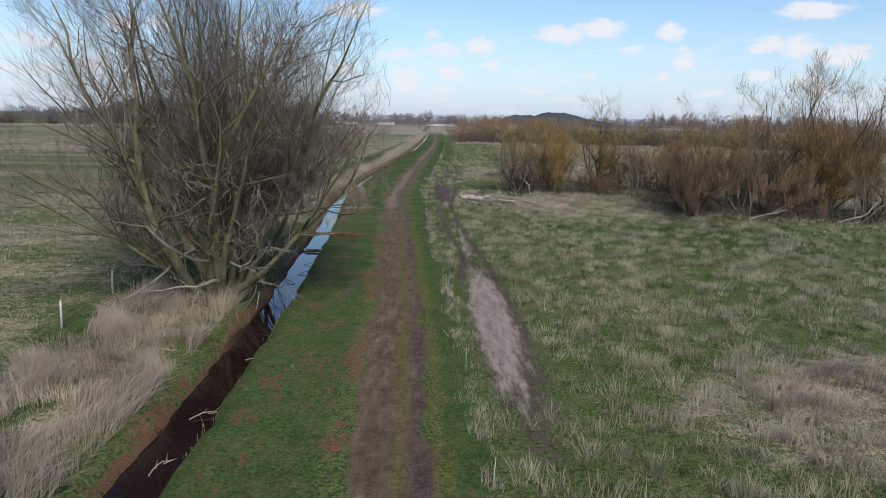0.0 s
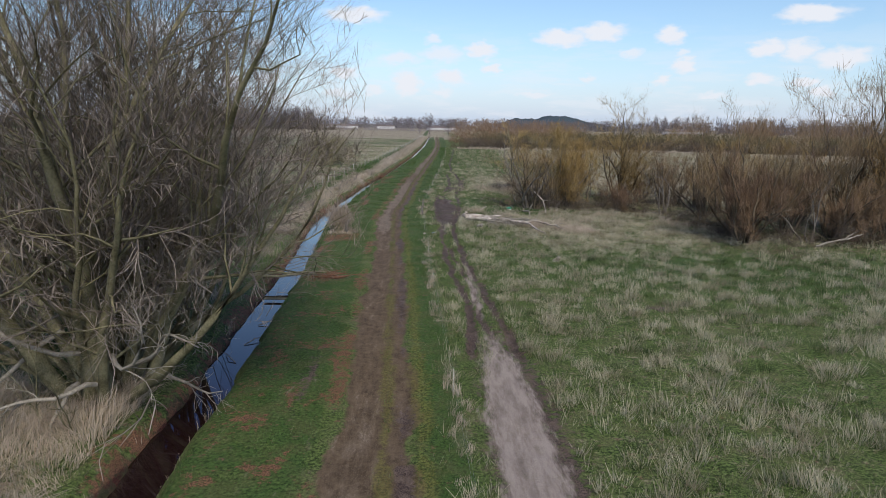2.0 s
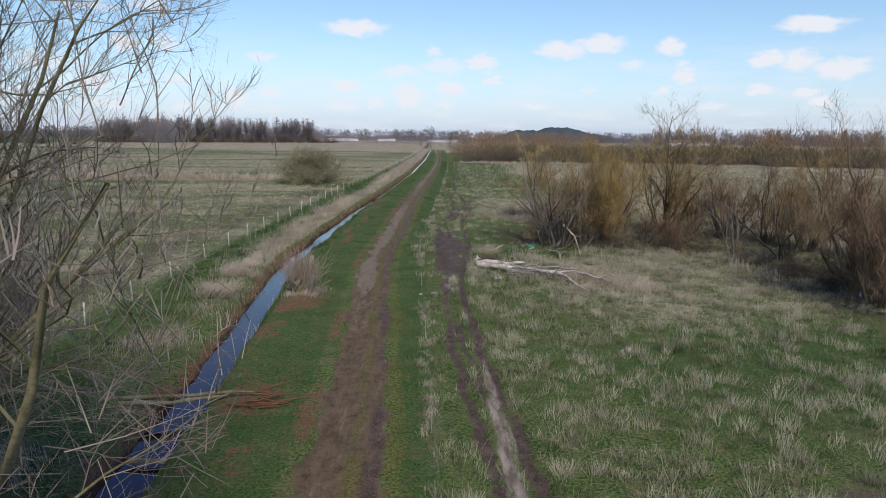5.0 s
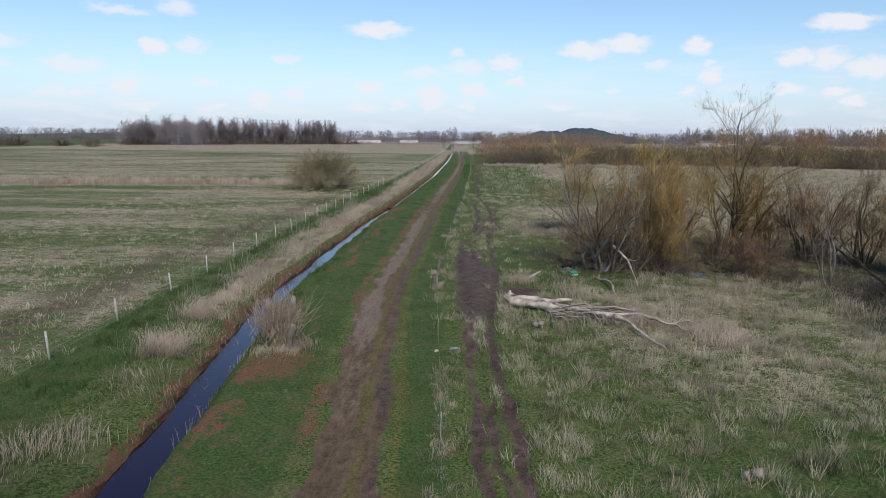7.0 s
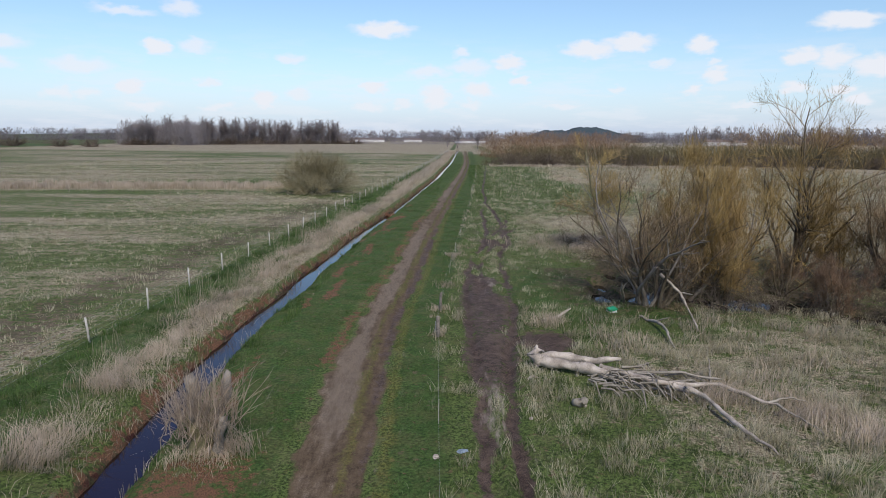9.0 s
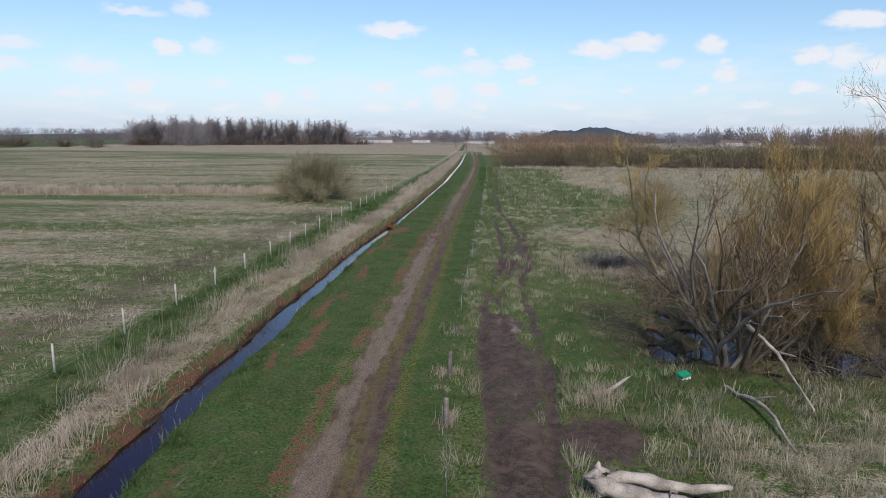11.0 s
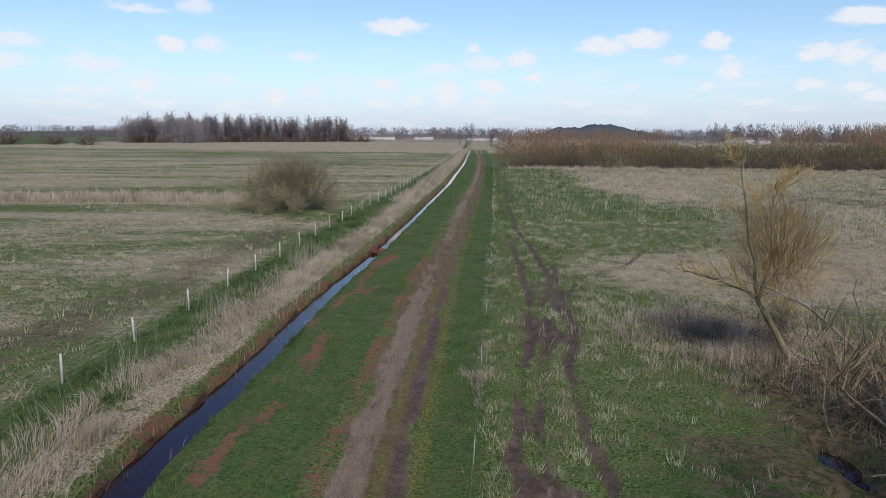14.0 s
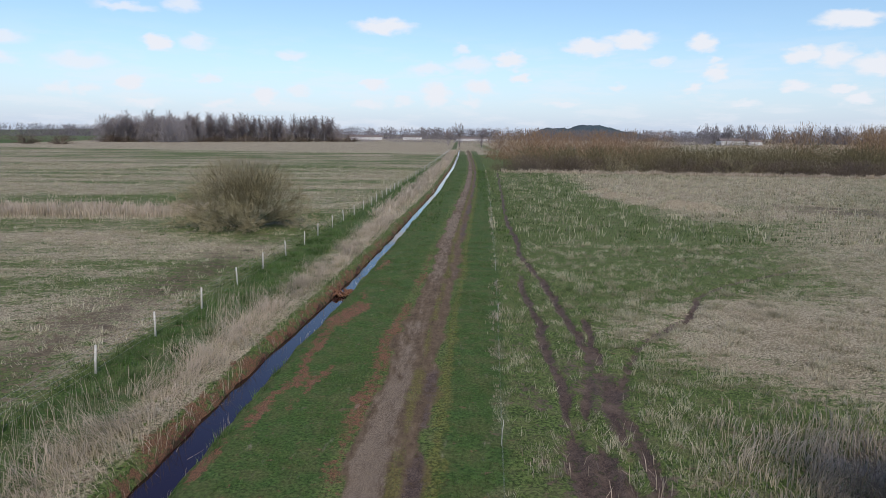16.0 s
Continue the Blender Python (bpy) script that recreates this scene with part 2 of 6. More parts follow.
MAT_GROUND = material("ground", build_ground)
MAT_BLADE = material("grass_blade", build_blade)
MAT_REED_BLADE = material("reed_blade", build_reed)
MAT_WATER = material("peaty_water", build_water)
MAT_HILL = material("far_hazed_conifers", build_hill)
MAT_BARK = two_tone("willow_bark", (0.105, 0.095, 0.050), (0.300, 0.268, 0.155), 2.0, 0.95, 22.0)
MAT_TWIG = island_tone("willow_twig", (0.160, 0.140, 0.112), (0.32, 0.280, 0.230))
MAT_DEAD = two_tone("bleached_wood", (0.22, 0.185, 0.145), (0.50, 0.435, 0.36), 2.2, 0.85, 30.0, vary=0.15)
MAT_GREY_WOOD = two_tone("weathered_wood", (0.18, 0.158, 0.122), (0.37, 0.33, 0.265), 3.0, 0.9, 30.0)
MAT_POST = two_tone("pale_post", (0.36, 0.335, 0.285), (0.55, 0.52, 0.46), 4.0, 0.8, 40.0, vary=0.25)
MAT_OCHRE = island_tone("ochre_twig", (0.185, 0.130, 0.052), (0.37, 0.262, 0.105))
MAT_BROWN = island_tone("brown_twig", (0.135, 0.098, 0.056), (0.28, 0.208, 0.12))
MAT_OLIVE = island_tone("olive_twig", (0.22, 0.195, 0.115), (0.38, 0.335, 0.205))
# greyed for distance: aerial haze is mixed into this twig colour
MAT_FARWOOD = island_tone("far_hazed_twig", (0.190, 0.172, 0.168), (0.265, 0.242, 0.240))
MAT_ORANGE = island_tone("rusty_twig", (0.170, 0.114, 0.068), (0.27, 0.184, 0.114))
MAT_DARKBUSH = island_tone("dark_twig", (0.085, 0.068, 0.052), (0.175, 0.145, 0.112))
MAT_WIRE = two_tone("galvanised_wire", (0.20, 0.20, 0.20), (0.30, 0.30, 0.30), 5.0, 0.45, 60.0)
MAT_WHITE = two_tone("white_plastic", (0.72, 0.72, 0.70), (0.80, 0.80, 0.78), 5.0, 0.4, 60.0, vary=0.1)
MAT_GREEN = two_tone("green_plastic", (0.008, 0.25, 0.11), (0.012, 0.32, 0.15), 5.0, 0.35, 60.0, spec=0.5, vary=0.0)
MAT_SCRAP = two_tone("blue_grey_plastic", (0.12, 0.16, 0.19), (0.26, 0.31, 0.34), 9.0, 0.45, 40.0, vary=0.1)
MAT_STONE = two_tone("pale_wall", (0.62, 0.60, 0.57), (0.74, 0.72, 0.69), 0.2, 0.9, 3.0)
MAT_ROOF = two_tone("dark_roof", (0.13, 0.10, 0.09), (0.22, 0.17, 0.15), 0.2, 0.9, 3.0)
# horizon haze sits in the twig colour itself
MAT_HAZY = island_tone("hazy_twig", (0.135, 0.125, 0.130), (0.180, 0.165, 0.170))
MAT_GOLD = island_tone("golden_shoot", (0.30, 0.215, 0.085), (0.52, 0.395, 0.18))
MAT_THICKET = island_tone("thicket_twig", (0.096, 0.089, 0.048), (0.168, 0.152, 0.082))
MAT_SNAG = two_tone("grey_snag", (0.12, 0.104, 0.084), (0.30, 0.265, 0.22), 2.0, 0.9, 25.0)
MAT_RUSTY = island_tone("rusty_debris", (0.08, 0.040, 0.023), (0.21, 0.11, 0.065))
MAT_ALDER = two_tone("alder_bark", (0.062, 0.050, 0.034), (0.20, 0.165, 0.112), 2.0, 0.95, 20.0)
MAT_SHOOT = island_tone("dry_shoot", (0.22, 0.170, 0.125), (0.42, 0.34, 0.26))

# ---- the plan: lines that run with y ----
def line(pairs):
    ys, xs = [p[0] for p in pairs], [p[1] for p in pairs]
    return lambda y: np.interp(y, ys, xs)


ditch_x = line([(-40, -6), (12, -6.05), (20, -6.15), (29, -6.35), (36, -6.75), (45, -7.15), (52, -7.65), (57, -8.05), (63, -8.5), (69, -8.55),
                (73, -8.25), (79, -8.25), (86, -7.8), (92, -7.7), (100, -7.25), (110, -6.5), (128, -5.5), (175, -3.2), (200, -2.6), (255, -0.9), (420, 1.5), (900, 4)])
track_x = line([(-40, -0.75), (12, -0.75), (17.5, -0.85), (25, -1.0), (30, -1.25), (45, -1.9), (53, -2.3), (60, -2.65), (67, -2.85), (75, -2.4),
                (85, -2.2), (94, -1.95), (103, -1.6), (114, -1.0), (122, -0.8), (135, -0.2), (150, 0.5), (180, 1.9), (217, 3.2), (264, 4.2), (420, 6), (900, 12)])
fence_x = line([(-20, -12), (17, -12.4), (22, -12.65), (27, -13.05), (54, -13.7), (64, -13.7), (73, -13.45), (86.5, -13.1), (91, -12.95), (100, -12.7),
                (127, -11.6), (148, -10.3), (176, -9.4), (236, -7.3), (420, -3), (900, 0)])
wire_x = line([(0, 1.6), (12, 1.5), (19, 1.3), (27, 1.05), (40, 0.55), (50, 0.3), (67, -0.2), (77, 0.2), (90, 0.85), (103, 1.55), (114, 2.1), (176, 4.8), (252, 7.1), (420, 10)])


def vnoise(x, y, size, seed=0):
    """Smooth lattice noise from 0 to 1."""
    x, y = np.asarray(x, float) / size, np.asarray(y, float) / size
    i, j = np.floor(x).astype(np.int64), np.floor(y).astype(np.int64)
    u, v = x - i, y - j
    u, v = u * u * (3 - 2 * u), v * v * (3 - 2 * v)

    def h(a, b):
        k = (a * 374761393 + b * 668265263 + seed * 974711) & 0xFFFFFFFF
        k = ((k ^ (k >> 13)) * 1274126177) & 0xFFFFFFFF
        return ((k ^ (k >> 16)) & 0xFFFF) / 65535.0
    return (h(i, j) * (1 - u) + h(i + 1, j) * u) * (1 - v) + (h(i, j + 1) * (1 - u) + h(i + 1, j + 1) * u) * v


def fnoise(x, y, size, seed=0):
    return (vnoise(x, y, size, seed) * 4 + vnoise(x, y, size / 2.1, seed + 1) * 2 + vnoise(x, y, size / 4.3, seed + 2)) / 7


def step(v, lo, hi):
    t = np.clip((v - lo) / (hi - lo), 0, 1)
    return t * t * (3 - 2 * t)


# the wet hollow under the trees: overlapping ovals
POND = [(8.2, 72.6, 0.9, 1.6), (9.8, 78.5, 0.6, 2.4), (10.6, 72.5, 1.8, 1.6), (15, 72, 4.2, 2.4), (19.6, 68.8, 3.0, 2.4), (22.4, 63, 2.0, 4),
        (24, 56.5, 2.2, 3.4), (30, 54.5, 5, 1.8), (37, 54, 5, 2.4), (8.7, 75.8, 0.5, 1.8), (8.0, 71.8, 0.7, 0.6), (10.8, 75.6, 1.4, 2.2), (13, 70.6, 3.0, 1.3)]
# ruts of the side track: the y, x of their middle lines, then half width
RUTS = [
    ([(30, 1.85), (36, 2.0), (40, 1.95), (43, 1.55), (47.6, 1.4), (53.3, 1.3), (59, 1.3), (66, 1.2), (73, 1.3), (76.2, 1.35), (79.1, 1.45), (81.6, 1.7), (84.9, 2.15), (88.3, 2.8), (90, 2.85), (94, 3.25), (98.3, 3.3), (103, 3.5),
      (106.3, 3.3), (109.7, 3.4), (113, 3.6)], 0.20),
    ([(72, 2.0), (76.7, 2.0), (79.6, 2.05), (81.7, 2.35), (85, 2.8), (88, 3.4), (91, 3.6), (94.8, 4.0), (97, 4.5)], 0.18),
    ([(30, 3.5), (36, 3.1), (43.2, 2.75), (48, 2.4), (52, 2.2), (57.1, 2.2), (59, 2.3), (64, 2.7), (70, 3.3), (75.8, 3.3), (78.3, 3.45), (80.7, 3.5), (82.3, 3.4), (85, 3.55), (88.8, 4.6), (91.6, 4.8), (95.3, 4.75), (97.1, 4.6),
      (99.3, 4.9), (101.5, 4.85), (105.1, 4.7), (109.8, 4.6), (114.3, 4.4), (120, 4.1), (127.8, 4.6), (136.4, 4.6), (148.5, 5.2), (181.5, 6.9), (222, 9)], 0.20),
    ([(88, 3.95), (90.6, 4.1), (92.3, 4.3), (94.3, 4.5), (97, 4.7)], 0.14),
    ([(95, 5.0), (96, 5.4), (98.1, 6.3), (100.5, 7.4), (101.7, 8.5), (103.5, 10.1), (106, 11.5), (109, 12.9), (112, 15.9), (115.4, 20.6), (117.5, 25)], 0.15),
    ([(97, 4.9), (102, 5.5), (105, 5.6)], 0.14),
    ([(32, 2.6), (38, 2.5), (44, 2.15), (50, 1.75), (56, 1.6), (60, 1.6)], 0.13),
]
# tufts of turf left standing between the ruts: x, y, half width, half length
ISLES = [(1.78, 78.2, 0.16, 0.8), (2.62, 78.4, 0.30, 1.5), (2.0, 83.0, 0.20, 1.5), (2.95, 82.6, 0.34, 1.9), (3.1, 76.2, 0.16, 0.6), (2.9, 73.6, 0.2, 0.9), (3.35, 92.4, 0.16, 1.2), (3.85, 92.2, 0.14, 1.0), (4.2, 90.2, 0.14, 1.0), (1.75, 53.0, 0.2, 1.8)]
MOUND = [(21.5, 172, 1.2), (22, 165, 1.5), (23.5, 158, 1.6), (26, 153, 1.6), (29, 151, 1.3)]


def pond_field(x, y):
    f = np.full(np.shape(x), -9.0)
    for cx, cy, rx, ry in POND:
        f = np.maximum(f, 1 - ((x - cx) / rx) ** 2 - ((y - cy) / ry) ** 2)
    return f + (fnoise(x, y, 1.4, 5) - 0.5) * 1.9


def rut_field(x, y):
    f = np.zeros(np.shape(x))
    for pts, half in RUTS:
        c = np.interp(y, [p[0] for p in pts], [p[1] for p in pts]) + (fnoise(0 * y, y, 5.0, 40 + len(pts)) - 0.5) * 0.3 + (fnoise(x, y, 1.3, 47) - 0.5) * 0.5
        slope = np.gradient(np.array([p[1] for p in pts]), np.array([p[0] for p in pts]))
        tilt = np.sqrt(1 + np.interp(y, [p[0] for p in pts], slope) ** 2)
        v = 1 - np.abs(x - c) / (half * 1.5 * tilt)
        inside = step(y, pts[0][0] - 1, pts[0][0] + 1) * (1 - step(y, pts[-1][0] - 3, pts[-1][0] + 3))
        f = np.maximum(f, np.clip(v * 1.5, 0, 1) * inside * (0.45 + 0.9 * fnoise(x, y, 1.8, 44)))
    return f


def blob(x, y, cx, cy, rx, ry, soft=1.1):
    return step(1 - np.sqrt(((x - cx) / rx) ** 2 + ((y - cy) / ry) ** 2), -soft * 0.5, soft * 0.5)


def masks(x, y):
    """What covers the ground at x, y: a dictionary of fields from 0 to 1."""
    m = {}
    t = x - track_x(y)
    d = x - ditch_x(y)
    wob = (fnoise(x, y, 1.5, 11) - 0.5)
    near = 1 - step(y, 380, 460)
    m["track"] = step(0.98 + wob * 0.9 - np.abs(t), -0.16, 0.26) * near
    cover = np.interp(y, [10, 45, 52, 68, 90, 100, 125, 300], [0.18, 0.25, 0.6, 0.75, 0.7, 0.4, 0.6, 0.5]) + (fnoise(0 * x, y, 5, 60) - 0.5) * 0.7
    m["gravel"] = step(0.42 + wob * 0.6 - np.abs(t + 0.40), -0.28, 0.22) * step(cover, 0.1, 0.8) * near
    m["moss"] = np.maximum(step(0.15 + wob * 0.4 - np.abs(t - 0.24), -0.12, 0.12), 0.8 * step(0.24 + wob * 0.5 - np.abs(t - 1.18), -0.14, 0.14)) * near
    mud = rut_field(x, y)
    # broad trampled places
    mud = np.maximum(mud, 0.9 * blob(x, y, 2.0, 70.0, 1.25, 5.5))
    mud = np.maximum(mud, 0.8 * blob(x, y, 1.9, 63, 1.1, 4))
    mud = np.maximum(mud, 0.6 * blob(x, y, 2.5, 77, 1.2, 4.5))
    mud = np.maximum(mud, 0.5 * blob(x, y, 4.2, 95, 1.0, 4.5))
    mud = np.maximum(mud, 0.85 * blob(x, y, 4.2, 64.5, 1.2, 1.6))
    mud = np.maximum(mud, 0.7 * blob(x, y, 2.85, 23, 1.15, 11))
    mud = np.maximum(mud, 0.8 * step(0.16 + wob * 0.5 - np.abs(t - 0.72), -0.1, 0.1) * near * step(fnoise(0 * x, y, 7, 61), 0.2, 0.5))
    mud = np.maximum(mud, 0.62 * blob(x, y, 10.3, 36.4, 0.7, 0.5))
    mud = np.maximum(mud, 0.55 * blob(x, y, 12.0, 20.8, 0.35, 1.0))
    mud = np.maximum(mud, 0.62 * blob(x, y, -3.35, 28.3, 0.22, 2.4))
    mud = np.maximum(mud, 0.95 * blob(x, y, 2.2, 76.8, 1.0, 4.0))
    mud = np.maximum(mud, 0.8 * blob(x, y, 3.6, 89.6, 1.3, 2.8))
    mud = np.maximum(mud, 0.72 * blob(x, y, 4.7, 95.6, 0.9, 1.4))
    mud = np.maximum(mud, 0.50 * blob(x, y, 2.6, 93, 1.0, 9.0) * step(fnoise(x, y, 1.6, 23), 0.40, 0.62))
    for cx, cy, rx, ry in ISLES:
        mud = mud * (1 - 0.9 * blob(x, y, cx, cy, rx * 1.7, ry * 1.4, 0.6))
    m["mud"] = mud * (0.75 + 0.5 * fnoise(x, y, 1.7, 21))
    m["pale"] = np.maximum(blob(x, y, 2.65, 24.5, 0.75, 7.5), np.maximum(0.5 * blob(x, y, 1.75, 58.5, 0.4, 2.2), 0.7 * blob(x, y, 2.5, 40, 0.25, 5)))
    m["pale"] = np.maximum(m["pale"], 0.3 * blob(x, y, 2.3, 75, 0.6, 2.5))
    # iron-stained sods thrown out of the ditch
    dd = d / np.interp(y, [0, 80, 90, 100, 112, 400], [1.0, 1.0, 0.95, 0.85, 0.72, 0.62])
    bank = step(dd + wob * 1.1, -1.28, -0.78) * (1 - step(dd, -0.4, -0.2))
    right = step(1 - np.abs(d - 1.55 - 0.5 * (fnoise(0 * x, y, 6, 71) - 0.5) * 4) / 0.8, 0, 0.5) * step(fnoise(x * 2.6, y * 0.8, 1.5, 31), 0.42, 0.62)
    right = right * (0.35 + 0.65 * np.maximum(step(y, 44, 48) * (1 - step(y, 60, 66)), step(y, 66, 70) * (1 - step(y, 112, 125))))
    spots = step(fnoise(x, y, 1.1, 33), 0.56, 0.70) * step(d, 0.9, 1.5) * (1 - step(d, 3.4, 4.4)) * (1 - step(y, 30, 50))
    edge = 0.65 * step(0.34 + wob * 0.8 - np.abs(t + 1.2), -0.15, 0.2) * step(fnoise(x, y, 5, 35), 0.35, 0.55) * (1 - step(y, 110, 130))
    m["rust"] = np.maximum.reduce([bank * (0.34 + 0.5 * fnoise(x, y, 1.0, 36)), right * 0.78, spots * 0.55, edge * 1.0]) * (1 - step(y, 260, 330) * 0.6)
    m["rust"] = np.maximum(m["rust"], 0.62 * blob(x, y, -5.6, 53.6, 1.3, 1.8))
    m["rust"] = np.maximum(m["rust"], 0.6 * blob(x, y, -5.0, 42, 1.2, 1.5))
    # dry grass
    n1, n2 = fnoise(x, y, 14, 81), fnoise(x, y, 3.0, 82)
    rightfield = step(x - wire_x(y), 0.3, 3.5) * (0.07 + 0.33 * n2)
    rightfield = np.maximum(rightfield, 0.95 * blob(x + 7 * (fnoise(x, y, 5, 86) - 0.5), y + 7 * (fnoise(x, y, 5, 87) - 0.5), 14, 15.0, 6.5, 6.5, 1.0) * (0.4 + n2))
    rightfield = np.maximum(rightfield, step(x, 4, 8) * (0.30 + 0.45 * n2) * blob(x, y, 13, 60, 14, 13, 1.2))
    rightfield = np.maximum(rightfield, 1.0 * blob(x, y, 22, 101, 15, 9, 1.0) * (0.55 + 0.7 * n2))
    rightfield = np.maximum(rightfield, 0.95 * step(x, 14, 28) * step(y, 125, 150) * (0.45 + 0.9 * n1))
    rightfield = np.maximum(rightfield, 0.72 * blob(x, y, 60, 100, 42, 55, 0.4))
    rightfield = np.maximum(rightfield, step(1 - np.abs(x - wire_x(y)) / 0.5, 0, 1) * 0.8 * step(fnoise(x, y, 3, 84), 0.4, 0.6))
    leftfield = (1 - step(x - fence_x(y), -1.5, 0.5)) * (0.04 + 0.98 * fnoise(x * 0.3, y, 5.0, 83) + 0.5 * (fnoise(x, y, 30, 85) - 0.5))
    strip = step(1 - np.abs(y - 139.5 - 0.07 * (x + 40)) / 5.5, 0, 0.3) * (1 - step(x, -31, -25)) * step(x, -90, -66)
    reedline = step(d, -5.2, -4.2) * (1 - step(d, -2.1, -1.5))
    m["dry"] = np.maximum.reduce([rightfield, leftfield, strip, reedline * 0.7 * (1 - 0.8 * step(y, 30, 36) * (1 - step(y, 54, 60))) * (0.4 + 0.8 * n2)])
    m["dry"] = np.maximum(m["dry"], (0.2 + 0.55 * step(y, 58, 66)) * step(d, -2.9, -2.2) * (1 - step(d, -1.1, -0.9)) * (0.45 + n2))
    far = step(y, 335 + 0.18 * np.abs(x), 360 + 0.18 * np.abs(x)) * (1 - step(y, 640, 700)) * (1 - step(x, 2, 30))
    farleft = (1 - step(x + 0.16 * y, -215, -195)) * step(y, 400, 430)
    m["dry"] = np.maximum(m["dry"] * (1 - farleft), far * 1.2 * (1 - farleft))
    m["dry"] = np.maximum(m["dry"], 0.8 * step(y, 560, 640))
    m["dry"] = m["dry"] * (1 - 0.9 * blob(x, y, 8.8, 75.5, 4.6, 7.5)) * (1 - 0.6 * blob(x, y, 9.5, 69.5, 5.0, 3.5))
    m["dark"] = step(1 - np.abs(x - fence_x(y) + 4.0) / 4.0, 0, 0.9) * 0.62 * (0.4 + 0.9 * n2) * step(y, 44, 54) * (1 - step(y, 110, 150))
    m["dark"] = np.maximum(m["dark"], step(dd, -0.80, -0.62) * (1 - step(dd, -0.4, -0.3)))
    m["dark"] = np.maximum(m["dark"], 0.85 * step(pond_field(x, y), -1.0, 0.2))
    # round (9.8, 74.5): wet ground, with the trees' shade painted in
    m["dark"] = np.maximum(m["dark"], 0.85 * blob(x, y, 9.8, 74.5, 4.0, 5.5))
    m["dark"] = np.maximum(m["dark"], 0.95 * blob(x, y, 19.5, 75.5, 9.5, 4.6))
    m["dry"] = m["dry"] * (1 - 0.85 * blob(x, y, 19.5, 75.5, 9.5, 4.6))
    m["dark"] = np.maximum(m["dark"], 0.42 * blob(x, y, 9.6, 88, 3.3, 2.0) * step(fnoise(x, y, 0.9, 93), 0.3, 0.6))
    m["dark"] = np.maximum(m["dark"], 0.7 * blob(x, y, 8, 78.5, 3.0, 1.2))
    m["dark"] = np.maximum(m["dark"], 0.4 * blob(x, y, 11.5, 91, 5, 1.8))
    # round (11.8, 82): dark brushy soil and its shadow, both painted
    m["dark"] = np.maximum(m["dark"], 0.9 * blob(x, y, 11.8, 82.0, 3.2, 5.0))
    # round (12.5, 72.5): tree shade darkened into the ground
    m["dark"] = np.maximum(m["dark"], 0.75 * blob(x, y, 12.5, 72.5, 5.5, 4.5))
    m["dark"] = np.maximum(m["dark"], 0.7 * blob(x, y, 23, 58, 4.5, 12))
    m["dark"] = np.maximum(m["dark"], 0.7 * blob(x, y, 32, 54, 11, 4))
    for cx, cy, r in MOUND:
        m["dry"] = np.maximum(m["dry"], 1.1 * blob(x, y, cx, cy, 3.2, 4.5))
        m["dark"] = np.maximum(m["dark"], 0.5 * blob(x, y, cx + 1.5, cy + 0.5, 2.0, 2.2) * step(fnoise(x, y, 1.5, 90), 0.45, 0.6))
    m["dark"] = np.maximum(m["dark"], 0.75 * blob(x, y, 52, 152, 14, 20) * step(fnoise(x * 0.6, y, 6, 91), 0.5, 0.6))
    m["lush"] = step(1 - np.abs(x - fence_x(y) - 1.2) / 2.0, 0, 0.6)
    m["lush"] = np.maximum(m["lush"], 0.8 * step(t, 1.1, 1.4) * (1 - step(x - wire_x(y), 0.0, 0.5)) * near)
    m["lush"] = np.maximum(m["lush"], 0.7 * step(d, 0.5, 0.8) * (1 - step(t, -1.6, -1.2)) * near)
    m["lush"] = np.maximum(m["lush"], farleft * 1.0)
    m["lush"] = np.maximum(m["lush"], 0.85 * blob(x, y, 8.0, 73, 5.0, 7.5, 1.2))
    m["lush"] = np.maximum(m["lush"], 0.7 * blob(x, y, 18, 44, 16, 7, 1.6))
    m["lush"] = np.maximum(m["lush"], 0.3 * blob(x, y, 18, 118, 14, 10, 1.6))
    return m


def height(x, y):
    d = x - ditch_x(y) + (fnoise(0 * y, y, 1.3, 7) - 0.5) * 0.30 + (fnoise(x, y, 0.5, 8) - 0.5) * 0.12
    near = 1 - step(y, 420, 520)
    d = d / np.interp(y, [0, 80, 90, 100, 112, 400], [1.0, 1.0, 0.95, 0.85, 0.72, 0.62])
    cut = np.interp(d, [-1.9, -1.2, -0.92, -0.72, -0.60, -0.42, 0.42, 0.56, 0.85, 1.3], [0.04, -0.02, -0.10, -0.28, -0.47, -0.75, -0.75, -0.40, -0.07, 0.0])
    z = (fnoise(x, y, 2.2, 1) - 0.5) * 0.10 + (fnoise(x, y, 14, 2) - 0.5) * 0.14
    t = x - track_x(y)
    flat = step(1.6 - np.abs(t), 0, 0.5)
    z = z * (1 - 0.6 * flat) - near * 0.05 * (step(0.5 - np.abs(t + 0.45), 0, 0.3) + step(0.32 - np.abs(t - 0.72), 0, 0.2))
    z = z - rut_field(x, y) * (0.10 + 0.08 * fnoise(x, y, 0.9, 3))
    z = z - 0.46 * step(pond_field(x, y), -0.1, 1.0)
    for cx, cy, r in MOUND:
        z = z + 0.8 * np.exp(-((x - cx) ** 2 + (y - cy) ** 2) / (2 * r * r)) * (0.6 + 0.8 * fnoise(x, y, 1.5, 9))
    hill = 14 * np.exp(-(((x + 1100) / 500) ** 2 + ((y - 2300) / 400) ** 2)) * step(y, 1200, 1900)
    return z + cut * near + hill


def spaced(parts):
    out = []
    for a, b, s in parts:
        out.append(np.linspace(a, b, max(2, int(round((b - a) / s)) + 1))[:-1])
    return np.unique(np.concatenate(out + [[parts[-1][1]]]))


